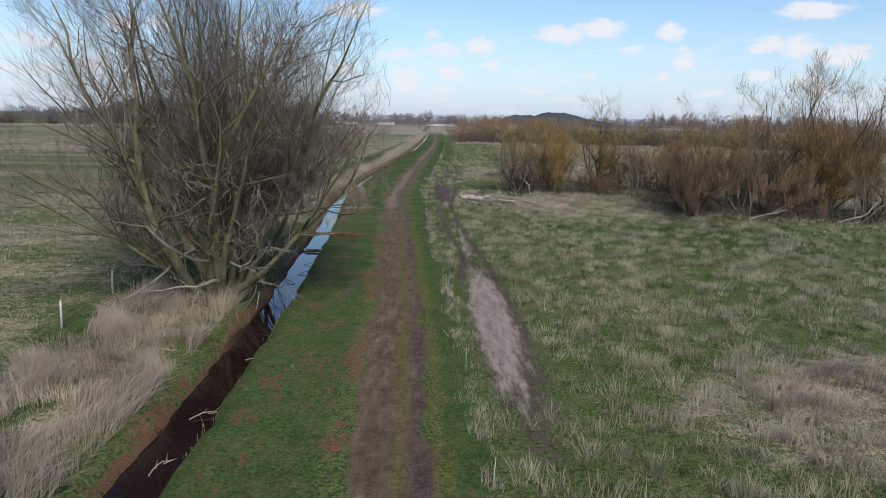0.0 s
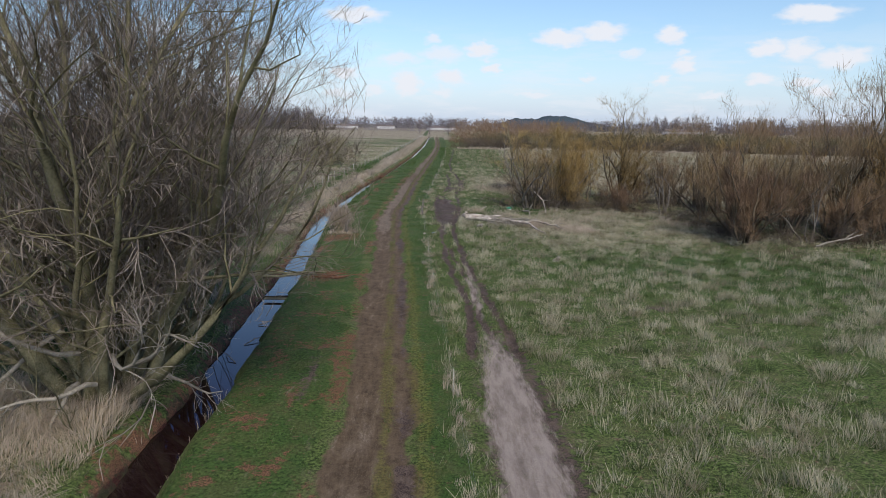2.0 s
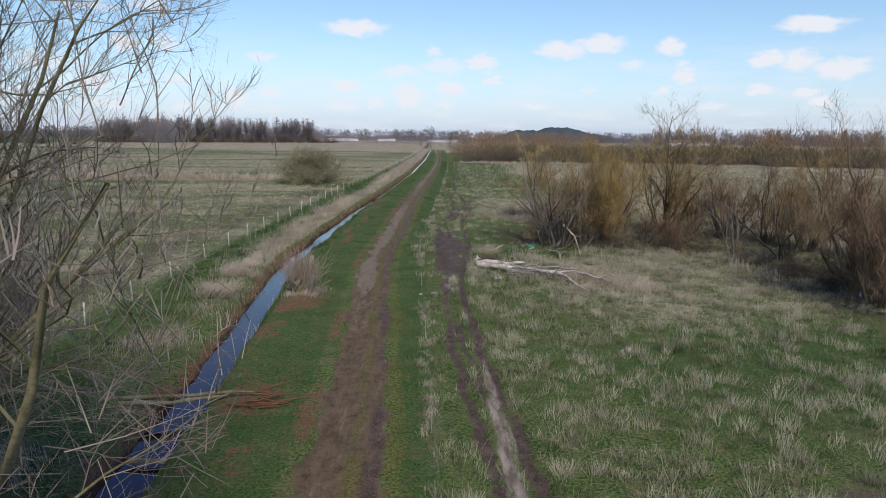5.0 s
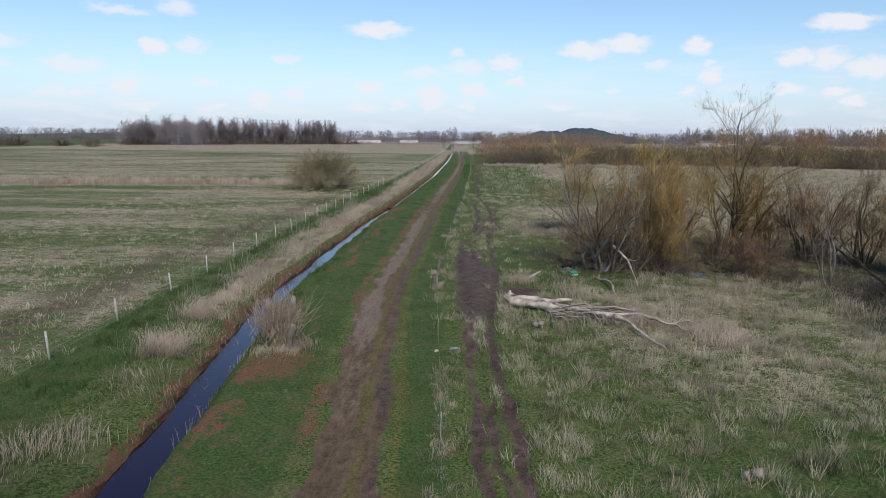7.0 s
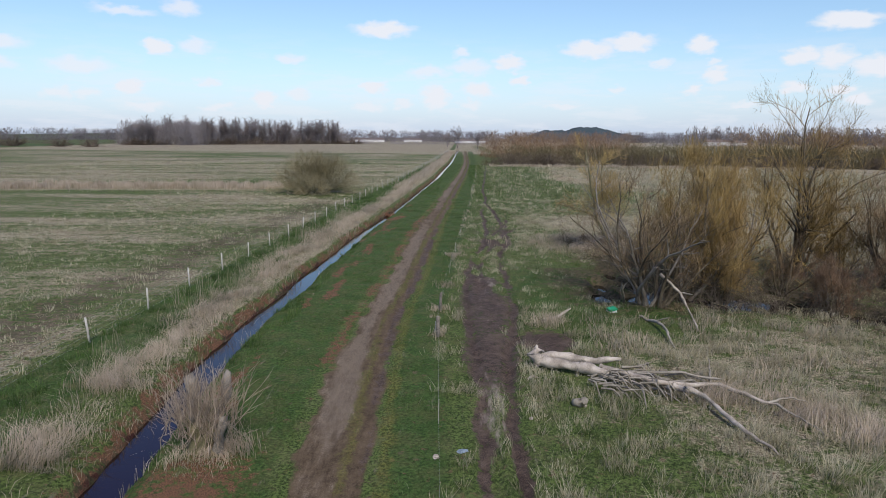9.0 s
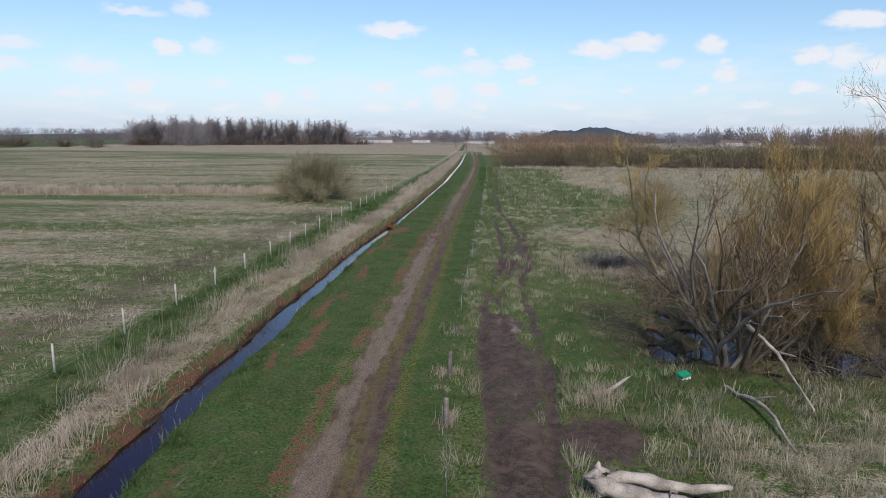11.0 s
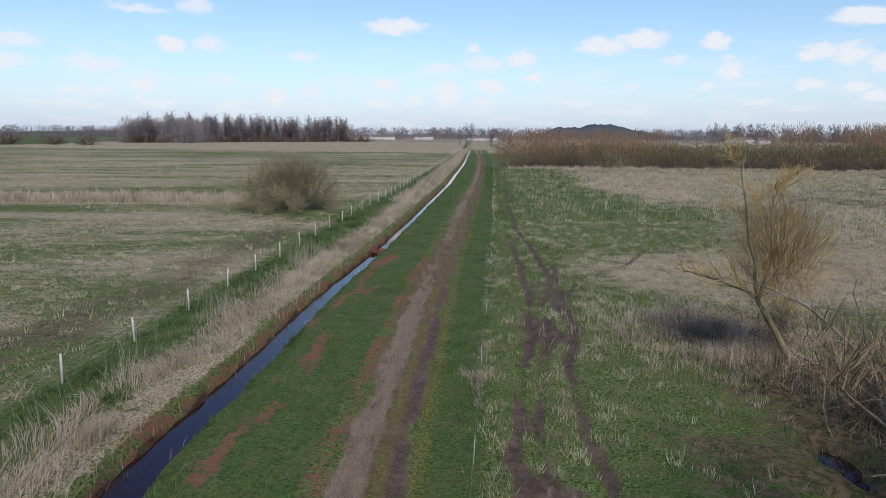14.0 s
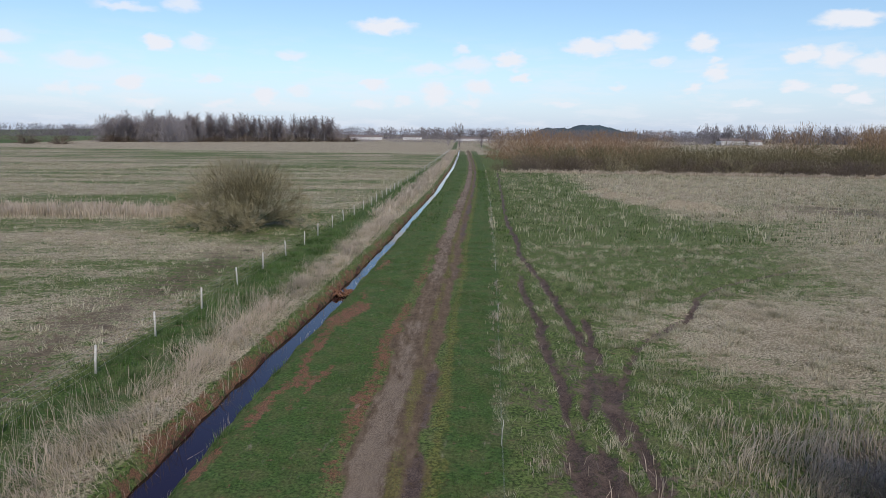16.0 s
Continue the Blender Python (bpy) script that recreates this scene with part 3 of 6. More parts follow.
def link_mesh(name, mesh, mat, parent=None, label=""):
    mesh.materials.append(mat)
    ob = new(name, mesh)
    if parent is not None:
        ob.parent = parent
    if label:
        ob["label"] = label
    return ob


def raw_mesh(name, verts, faces, smooth=False):
    """verts (n,3); faces (m,3) or (m,4)"""
    me = bpy.data.meshes.new(name)
    verts, faces = np.asarray(verts, np.float32), np.asarray(faces, np.int32)
    k = faces.shape[1]
    me.vertices.add(len(verts))
    me.vertices.foreach_set("co", verts.ravel())
    me.loops.add(faces.size)
    me.loops.foreach_set("vertex_index", faces.ravel())
    me.polygons.add(len(faces))
    me.polygons.foreach_set("loop_start", np.arange(0, faces.size, k, dtype=np.int32))
    me.polygons.foreach_set("loop_total", np.full(len(faces), k, np.int32))
    if smooth:
        me.polygons.foreach_set("use_smooth", np.ones(len(faces), bool))
    me.update(calc_edges=True)
    return me


def colour_layer(me, name, a, b, c):
    lay = me.color_attributes.new(name, "FLOAT_COLOR", "POINT")
    lay.data.foreach_set("color", np.stack([a, b, c, np.ones_like(a)], -1).astype(np.float32).ravel())


def build_ground_sheet():
    xs = spaced([(-4200, -1000, 200), (-1000, -300, 35), (-300, -80, 8), (-80, -30, 1.6), (-30, -16, 0.5), (-16, -10.5, 0.3), (-10.5, -4, 0.2), (-4, 0.6, 0.23), (0.6, 5.6, 0.125), (5.6, 15, 0.3),
                 (15, 40, 0.5), (40, 110, 2), (110, 320, 10), (320, 1000, 40), (1000, 4200, 200)])
    ys = spaced([(-400, -40, 30), (-40, 8, 3), (8, 60, 0.3), (60, 100, 0.25), (100, 125, 0.36), (125, 180, 0.7), (180, 260, 1.6), (260, 480, 5), (480, 900, 15), (900, 2000, 60), (2000, 4600, 200)])
    gx, gy = np.meshgrid(xs, ys)
    x, y = gx.ravel(), gy.ravel()
    z = height(x, y)
    nx, ny = len(xs), len(ys)
    i = (np.arange(ny - 1)[:, None] * nx + np.arange(nx - 1)[None]).ravel()
    me = raw_mesh("ground", np.stack([x, y, z], -1), np.stack([i, i + 1, i + nx + 1, i + nx], -1), True)
    m = masks(x, y)
    colour_layer(me, "mask_a", m["track"], m["mud"], m["rust"])
    colour_layer(me, "mask_b", m["dry"], m["pale"], m["dark"])
    colour_layer(me, "mask_c", m["moss"], m["gravel"], m["lush"])
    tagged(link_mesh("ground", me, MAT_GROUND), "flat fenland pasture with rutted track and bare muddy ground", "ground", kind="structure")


build_ground_sheet()


def build_ditch_water():
    ys = np.arange(-30, 440, 1.0)
    c = ditch_x(ys)
    v = np.concatenate([np.stack([c - 0.9, ys, 0 * ys - 0.5], -1), np.stack([c + 0.9, ys, 0 * ys - 0.5], -1)])
    k = len(ys)
    i = np.arange(k - 1)
    me = raw_mesh("water", v, np.stack([i, i + k, i + k + 1, i + 1], -1))
    tagged(link_mesh("ditch_water", me, MAT_WATER), "dark still peaty water in a narrow straight ditch", "water", kind="structure")
    v = [(5, 65, -0.35), (12, 60, -0.35), (19, 46, -0.35), (46, 46, -0.35), (46, 60, -0.35), (28, 76, -0.35), (15, 90, -0.35), (6, 90, -0.35)]
    me = bpy.data.meshes.new("pond_water")
    me.from_pydata(v, [], [tuple(range(len(v)))])
    tagged(link_mesh("pond_water", me, MAT_WATER), "shallow dark pool standing among the pond-side trees", "water", kind="structure")


build_ditch_water()

# ---- branches and blades ----
def tubes(lines, name, smooth=True):
    """One mesh of tapered tubes. lines: (points (n,3), radii (n,), sides) and, where there are two materials, its number."""
    groups = {}
    for pts, rad, k, *slot in lines:
        groups.setdefault((len(pts), k, slot[0] if slot else 0), []).append((pts, rad))
    V, Fq, S, base = [], [], [], 0
    for (n, k, slot), items in groups.items():
        P = np.array([i[0] for i in items], float)
        R = np.array([i[1] for i in items], float)
        T = np.gradient(P, axis=1)
        T /= np.linalg.norm(T, axis=2, keepdims=True) + 1e-9
        ref = np.where(np.abs(T[..., 2:3]) < 0.8, np.array([0, 0, 1.0]), np.array([1.0, 0, 0]))
        U = np.cross(T, ref)
        U /= np.linalg.norm(U, axis=2, keepdims=True) + 1e-9
        W = np.cross(T, U)
        a = np.arange(k) * 2 * np.pi / k
        ring = P[:, :, None] + R[:, :, None, None] * (U[:, :, None] * np.cos(a)[None, None, :, None] + W[:, :, None] * np.sin(a)[None, None, :, None])
        m = len(items)
        V.append(ring.reshape(-1, 3))
        s = base + np.arange(m)[:, None, None] * n * k + np.arange(n - 1)[None, :, None] * k
        j = np.arange(k if k > 2 else 1)[None, None]
        j2 = (j + 1) % k
        Fq.append(np.stack([s + j, s + j2, s + k + j2, s + k + j], -1).reshape(-1, 4))
        S.append(np.full(len(Fq[-1]), slot, np.int32))
        base += m * n * k
    me = raw_mesh(name, np.concatenate(V), np.concatenate(Fq), smooth)
    me.polygons.foreach_set("material_index", np.concatenate(S))
    return me


def unit(v):
    return v / (np.linalg.norm(v) + 1e-9)


def grow(rng, start, way, length, radius, levels, out, level=0, wob=0.16, rise=0.05):
    """Recursive branch. levels: one dictionary a level, with n segments, kids, spread, ratio, sides."""
    L = levels[level]
    n = L["n"]
    pts, d = [np.array(start, float)], unit(np.array(way, float))
    seg = length / n
    for _ in range(n):
        d = unit(d + rng.normal(0, L.get("wob", wob), 3) + np.array([0, 0, L.get("rise", rise)]))
        pts.append(pts[-1] + d * seg)
    pts = np.array(pts)
    rad = radius * np.linspace(1, L.get("taper", 0.25), n + 1)
    out.append((level, pts, rad, L.get("sides", 3)))
    branch_out(rng, pts, rad, length, levels, out, level, wob, rise)


def branch_out(rng, pts, rad, length, levels, out, level, wob=0.16, rise=0.05):
    """The side branches of a branch that stands already."""
    if level + 1 >= len(levels):
        return
    L, n = levels[level], len(pts) - 1
    K = L["kids"]
    for i in range(K):
        f = L.get("from", 0.25) + (1 - L.get("from", 0.25)) * (i + rng.random()) / K
        p = f * n
        a = min(int(p), n - 1)
        at = pts[a] + (pts[a + 1] - pts[a]) * (p - a)
        along = unit(pts[a + 1] - pts[a])
        side = unit(np.cross(along, rng.normal(0, 1, 3)))
        ang = radians(L["spread"] * rng.uniform(0.6, 1.3))
        way2 = along * math.cos(ang) + side * math.sin(ang)
        ln = length * L["ratio"] * rng.uniform(0.6, 1.25) * (1.15 - 0.55 * f)
        r2 = max(rad[a] * L.get("thin", 0.55), L.get("least", 0.004))
        grow(rng, at, way2, ln, r2, levels, out, level + 1, wob, rise)


def tree_thing(name, lines, split, mat_wood, mat_twig, label, category="tree", single=False):
    """Stems as trunk parts (each its own where single), the rest as the crown, whose boughs below split keep the bark."""
    root = new(name)
    stems = [(p, r, s) for l, p, r, s in lines if l == 0]
    rest = [(p, r, s, 0 if l >= split else 1) for l, p, r, s in lines if l > 0]
    for group in ([[q] for q in stems] if single else [stems]):
        link_mesh("trunk", tubes(group, "trunk"), mat_wood, root)
    if rest:
        ob = link_mesh("crown", tubes(rest, "crown", False), mat_twig, root)
        ob.data.materials.append(mat_wood)
    return tagged(root, label, category)


def roughen(me, amount, size):
    """Gives a smooth tube the lumps and furrows of old wood."""
    for v in me.vertices:
        p = Vector(v.co)
        v.co = p + Vector((noise.noise(p / size), noise.noise(p / size + Vector((7, 0, 0))), noise.noise(p / size + Vector((0, 9, 0))))) * amount
    return me


def blades(name, x, y, z, h, w, lean, tone, mat, label, category="grass", rnd=None, seed=3, three=False, out=None, rich=None):
    """Many blades of grass as one object of stuff. three: a stem with a bend."""
    rng = np.random.default_rng(seed)
    n = len(x)
    a = rng.uniform(0, 2 * np.pi, n)
    b = rng.uniform(0, 2 * np.pi, n) if out is None else out + rng.normal(0, 0.6, n)
    base = np.stack([x, y, z - 0.02], -1)
    side = np.stack([np.cos(a), np.sin(a), 0 * a], -1) * (w / 2)[:, None]
    tip = base + np.stack([np.cos(b) * lean * h, np.sin(b) * lean * h, h], -1)
    if three:
        midp = base + np.stack([np.cos(b) * lean * h * 0.3, np.sin(b) * lean * h * 0.3, h * 0.6], -1)
        V = np.stack([base - side, base + side, midp + side * 0.8, midp - side * 0.8, tip], 1).reshape(-1, 3)
        i = np.arange(n)[:, None] * 5
        Fc = np.concatenate([i + [0, 1, 2], i + [0, 2, 3], i + [3, 2, 4]])
        rep = 5
    else:
        V = np.stack([base - side, base + side, tip], 1).reshape(-1, 3)
        Fc = np.arange(n)[:, None] * 3 + [0, 1, 2]
        rep = 3
    me = raw_mesh(name, V, Fc)
    r = rng.random(n) if rnd is None else rnd
    tip = np.array([0.55, 0.55, 0.9, 0.9, 1.0]) if three else np.array([0.55, 0.55, 1.0])
    colour_layer(me, "tint", np.repeat(tone, rep) * np.tile(tip, n), np.repeat(r, rep), np.repeat(np.zeros(n) if rich is None else rich, rep))
    return tagged(link_mesh(name, me, mat), label, category, kind="stuff")


def haze(rng, count, centre, size, length, radius):
    """Fine upswept twigs through an oval space."""
    v = rng.normal(0, 1, (count, 3))
    p = v / np.linalg.norm(v, axis=1, keepdims=True) * rng.random((count, 1)) ** 0.45
    d = p + rng.normal(0, 0.3, (count, 3)) + np.array([0, 0, 0.6])
    d *= length * rng.uniform(0.25, 0.6, (count, 1)) / (np.linalg.norm(d, axis=1, keepdims=True) + 1e-9)
    q = np.array(centre) + p * np.array(size)
    rad = np.array([radius * 1.3, radius * 0.5])
    return [(9, pair, rad, 2) for pair in np.stack([q - d, q + d], 1)]


def tip_tufts(rng, lines, level, count, each, size, length, radius, rise=0.5):
    """Brushes of fine shoots round the ends of some branches of one level."""
    ends = [q[1][-1] for q in lines if q[0] == level]
    out = []
    for k in rng.choice(len(ends), min(count, len(ends)), replace=False):
        out += haze(rng, int(each * rng.uniform(0.6, 1.4)), ends[k] + np.array([0, 0, 0.2 * size]), (size * rng.uniform(0.7, 1.1),) * 2 + (size * 1.15,), length * rng.uniform(0.7, 1.2), radius)
    return out


# ---- the big willow by the ditch ----
def build_willow():
    rng = np.random.default_rng(5)
    lines = []
    lv = [dict(n=10, kids=16, spread=46, ratio=0.38, sides=6, taper=0.12, wob=0.13, rise=0.04, thin=0.40, **{"from": 0.16}),
          dict(n=6, kids=9, spread=44, ratio=0.44, sides=4, taper=0.2, wob=0.17, rise=0.05, thin=0.48, least=0.008, **{"from": 0.12}),
          dict(n=3, kids=10, spread=40, ratio=0.58, sides=3, taper=0.4, wob=0.19, rise=0.06, thin=0.7, least=0.0055, **{"from": 0.1}),
          dict(n=2, kids=0, spread=30, ratio=0.5, sides=2, taper=0.5, wob=0.2, rise=0.08)]
    c = np.array([-8.7, 27.4])
    count = 30
    for i in range(count):
        a = 2 * np.pi * i / count + rng.uniform(-0.2, 0.2)
        rr = math.sqrt(rng.random())
        off = np.array([math.cos(a) * 0.9 * rr, math.sin(a) * 1.7 * rr])
        tilt = radians(rng.uniform(5, 26) if i % 2 else rng.uniform(30, 60))
        tilt = min(tilt, radians(42)) if math.cos(a) > 0.3 else tilt
        way = (math.cos(a) * math.sin(tilt), math.sin(a) * math.sin(tilt) * (0.38 if math.sin(a) > 0 else 0.7), math.cos(tilt))
        p = c + off
        ln = rng.uniform(12.0, 15.0) * (1.0 if tilt < 0.45 else 0.72)
        grow(rng, (p[0], p[1], -0.1), way, ln, rng.uniform(0.10, 0.22) * (1.15 if tilt < 0.5 else 0.8), lv, lines)
    # younger stems further along the bank
    for i in range(13):
        a = rng.uniform(0, 2 * np.pi)
        tilt = radians(rng.uniform(3, 20) if i % 3 else rng.uniform(20, 40))
        way = (math.cos(a) * math.sin(tilt) * 0.8, math.sin(a) * math.sin(tilt) * (0.25 if math.sin(a) > 0 else 0.8), math.cos(tilt))
        grow(rng, (-9.2 + rng.normal(0, 0.5), 32.0 + rng.uniform(-2.6, 2.2), -0.1), way, rng.uniform(9.5, 13.0), rng.uniform(0.09, 0.17), lv, lines)
    # the finest shoots, through the whole head
    lines += haze(rng, 9000, (-9.2, 28.6, 9.8), (7.4, 7.4, 5.2), 1.2, 0.0052)
    lines += tip_tufts(rng, lines, 2, 650, 20, 0.75, 0.9, 0.0050)
    lines = [q for q in lines if q[0] == 0 or (q[1][:, 0].max() < -1.4 and (q[1][:, 2].min() > 3.2 or q[1][:, 0].max() < -6.3) and (q[1][:, 2].min() > 8.0 or q[1][:, 1].max() < 36.0))]
    # thin suckers crowding round the foot
    suck = [dict(n=5, kids=7, spread=26, ratio=0.4, sides=4, taper=0.3, wob=0.12, rise=0.03, thin=0.6, least=0.006, **{"from": 0.15}),
            dict(n=3, kids=5, spread=30, ratio=0.45, sides=3, taper=0.4, wob=0.18, rise=0.08, thin=0.7, least=0.005), dict(n=2, kids=0, spread=30, ratio=0.5, sides=3, taper=0.5, wob=0.2, rise=0.1)]
    for i in range(40):
        a, rr = rng.uniform(0, 2 * np.pi), math.sqrt(rng.random())
        tilt = radians(rng.uniform(4, 34))
        shoots = []
        grow(rng, (c[0] + math.cos(a) * 1.5 * rr, c[1] + 2.4 + math.sin(a) * 5.6 * rr, -0.1), (math.cos(a) * math.sin(tilt), math.sin(a) * math.sin(tilt), math.cos(tilt)), rng.uniform(1.6, 4.8), rng.uniform(0.012, 0.028), suck, shoots)
        lines += [(1, p, r, s) for l, p, r, s in shoots if p[:, 1].max() < 36.0]
    # low dead boughs hanging out over the ditch and the bank
    low = [dict(n=9, kids=8, spread=50, ratio=0.33, sides=5, taper=0.2, wob=0.26, rise=-0.06, thin=0.45, **{"from": 0.35}),
           dict(n=5, kids=5, spread=45, ratio=0.5, sides=3, taper=0.3, wob=0.24, rise=-0.02, thin=0.6, least=0.008),
           dict(n=3, kids=0, spread=40, ratio=0.5, sides=3, taper=0.4, wob=0.22, rise=-0.05)]
    dead = []
    for sx, sy, sz, wx, wy, wz, ln in [(-8.0, 25.6, 1.6, 0.7, -0.6, 0.45, 4.2), (-7.6, 26.2, 1.2, 0.9, -0.2, 0.5, 3.8), (-8.6, 25.4, 1.8, -0.6, -0.8, 0.5, 5.2),
                                       (-8.2, 25.3, 1.0, 0.2, -0.9, 0.4, 3.4), (-7.9, 27.6, 2.5, 0.95, 0.0, 0.4, 5.0), (-7.8, 28.4, 2.6, 0.9, 0.0, 0.25, 5.0),
                                       (-9.3, 26.0, 2.2, -0.95, -0.3, 0.3, 5.0), (-7.9, 27.2, 0.8, 0.8, -0.4, 0.15, 3.2), (-8.8, 25.6, 0.9, -0.3, -0.9, 0.2, 3.0)]:
        dead.append([])
        grow(rng, (sx, sy, sz), (wx, wy, wz), ln, 0.075, low, dead[-1])
    root = tree_thing("willow_tree", lines, 2, MAT_BARK, MAT_TWIG, "large bare many-stemmed willow leaning over the ditch bank", single=True)
    for bough_lines in dead:
        link_mesh("dead_bough", tubes([(p, r, s) for l, p, r, s in bough_lines], "dead_bough"), MAT_GREY_WOOD, root, "pale dead drooping lower bough")


build_willow()


# ---- trees round the wet hollow ----
def scrub_tree(seed, name, h, stems, spread, mat_twig, label, dense=1.0, wood=None, lean=(0, 0)):
    rng = np.random.default_rng(seed)
    lines = []
    lv = [dict(n=9, kids=int(9 * dense) + 1, spread=42, ratio=0.40, sides=6, taper=0.15, wob=0.17, rise=0.05, thin=0.5, **{"from": 0.22}),
          dict(n=4, kids=int(8 * dense), spread=40, ratio=0.48, sides=4, taper=0.25, wob=0.2, rise=0.09, thin=0.5, least=0.011, **{"from": 0.1}),
          dict(n=2, kids=2, spread=34, ratio=0.7, sides=3, taper=0.5, wob=0.18, rise=0.12, thin=0.8, least=0.008, **{"from": 0.05}),
          dict(n=1, kids=0, spread=20, ratio=0.5, sides=3, taper=0.5, wob=0.12, rise=0.1)]
    for i in range(stems):
        a = 2 * np.pi * (i + rng.random() * 0.9) / stems
        tilt = radians(rng.uniform(spread * 0.15, spread * 1.1))
        way = (math.cos(a) * math.sin(tilt) + lean[0], math.sin(a) * math.sin(tilt) + lean[1], math.cos(tilt))
        grow(rng, (math.cos(a) * 0.35, math.sin(a) * 0.35, -0.15), way, h * rng.uniform(0.5, 1.08), 0.013 * h * rng.uniform(0.7, 1.6), lv, lines)
    # brushes of fine shoots at the branch ends, and a tangle round the foot
    lines += tip_tufts(rng, lines, 2, int(170 * dense), 30, 0.085 * h, 0.75, 0.0065)
    lines += [(1, p, r, s) for _, p, r, s in haze(rng, 450, (lean[0] * 2, lean[1] * 2, 0.13 * h), (0.3 * h, 0.3 * h, 0.15 * h), 0.8, 0.006)]
    return tree_thing(name, lines, 2, wood or MAT_ALDER, mat_twig, label, single=True)


def dead_tree(seed, h, stems, spread, label, lean=(0, 0)):
    rng = np.random.default_rng(seed)
    lines = []
    lv = [dict(n=10, kids=7, spread=48, ratio=0.26, sides=7, taper=0.12, wob=0.18, rise=0.03, thin=0.5, **{"from": 0.3}),
          dict(n=6, kids=4, spread=45, ratio=0.45, sides=4, taper=0.2, wob=0.22, rise=0.04, thin=0.55, least=0.01),
          dict(n=4, kids=0, spread=40, ratio=0.5, sides=3, taper=0.3, wob=0.22, rise=0.0)]
    for i in range(stems):
        a = 2 * np.pi * (i + rng.random() * 0.6) / stems
        tilt = radians(rng.uniform(spread * 0.3, spread))
        way = (math.cos(a) * math.sin(tilt) + lean[0], math.sin(a) * math.sin(tilt) + lean[1], math.cos(tilt))
        grow(rng, (math.cos(a) * 0.2, math.sin(a) * 0.2, -0.15), way, h * rng.uniform(0.65, 1.0), 0.011 * h * rng.uniform(0.7, 1.2), lv, lines)
    return tree_thing("dead_tree", lines, 1, MAT_SNAG, MAT_SNAG, label, single=True)


def at(ob, x, y, turn=0, scale=1.0, z=None):
    zz = float(height(np.array([float(x)]), np.array([float(y)]))[0]) if z is None else z
    ob.matrix_basis = pose(x, y, max(zz, -0.3), 0, 0, turn)
    ob.scale = (scale,) * 3
    return ob


def build_leaning_willow():
    rng = np.random.default_rng(16)
    lines = []
    lv = [dict(n=7, kids=11, spread=46, ratio=0.24, sides=8, taper=0.2, thin=0.28, **{"from": 0.3}),
          dict(n=4, kids=9, spread=36, ratio=0.48, sides=4, taper=0.25, wob=0.2, rise=0.08, thin=0.5, least=0.010, **{"from": 0.15}),
          dict(n=2, kids=6, spread=32, ratio=0.7, sides=3, taper=0.5, wob=0.15, rise=0.14, thin=0.8, least=0.008, **{"from": 0.05}),
          dict(n=1, kids=0, spread=20, ratio=0.5, sides=3, taper=0.5, wob=0.12, rise=0.1)]
    for guide, r in (([(0, 0, -0.1), (-0.8, 0.1, 1.3), (-1.5, 0.1, 2.5), (-1.7, 0.2, 4.2), (-2.2, 0.2, 6.0), (-2.3, 0.3, 7.7)], 0.13), ([(-1.45, 0.1, 2.4), (-1.0, 0.2, 4.0), (-1.3, 0.1, 5.6), (-1.0, 0.1, 6.6)], 0.07)):
        g = np.array(guide, float)
        t = np.linspace(0, len(g) - 1, 12)
        pts = np.stack([np.interp(t, range(len(g)), g[:, k]) for k in range(3)], -1)
        pts[1:] += rng.normal(0, 0.05, (11, 3))
        rad = r * np.linspace(1, 0.2, 12)
        lines.append((0, pts, rad, 8))
        branch_out(rng, pts, rad, 7.0, lv, lines, 0)
    grow(rng, (-1.5, 0.1, 2.5), (-0.9, 0, 0.35), 2.8, 0.06, lv[1:], lines)
    lines = lines[:1] + [(max(l, 1), p, r, s) if i else (l, p, r, s) for i, (l, p, r, s) in enumerate(lines[1:], 1)]
    lines += haze(rng, 4200, (-0.7, 0.3, 3.9), (1.9, 1.7, 2.1), 0.7, 0.0065)
    at(tree_thing("leaning_willow", lines, 2, MAT_BARK, MAT_GOLD, "leaning willow with haze of ochre shoots by dark brushwood", single=True), 11.9, 85.3)


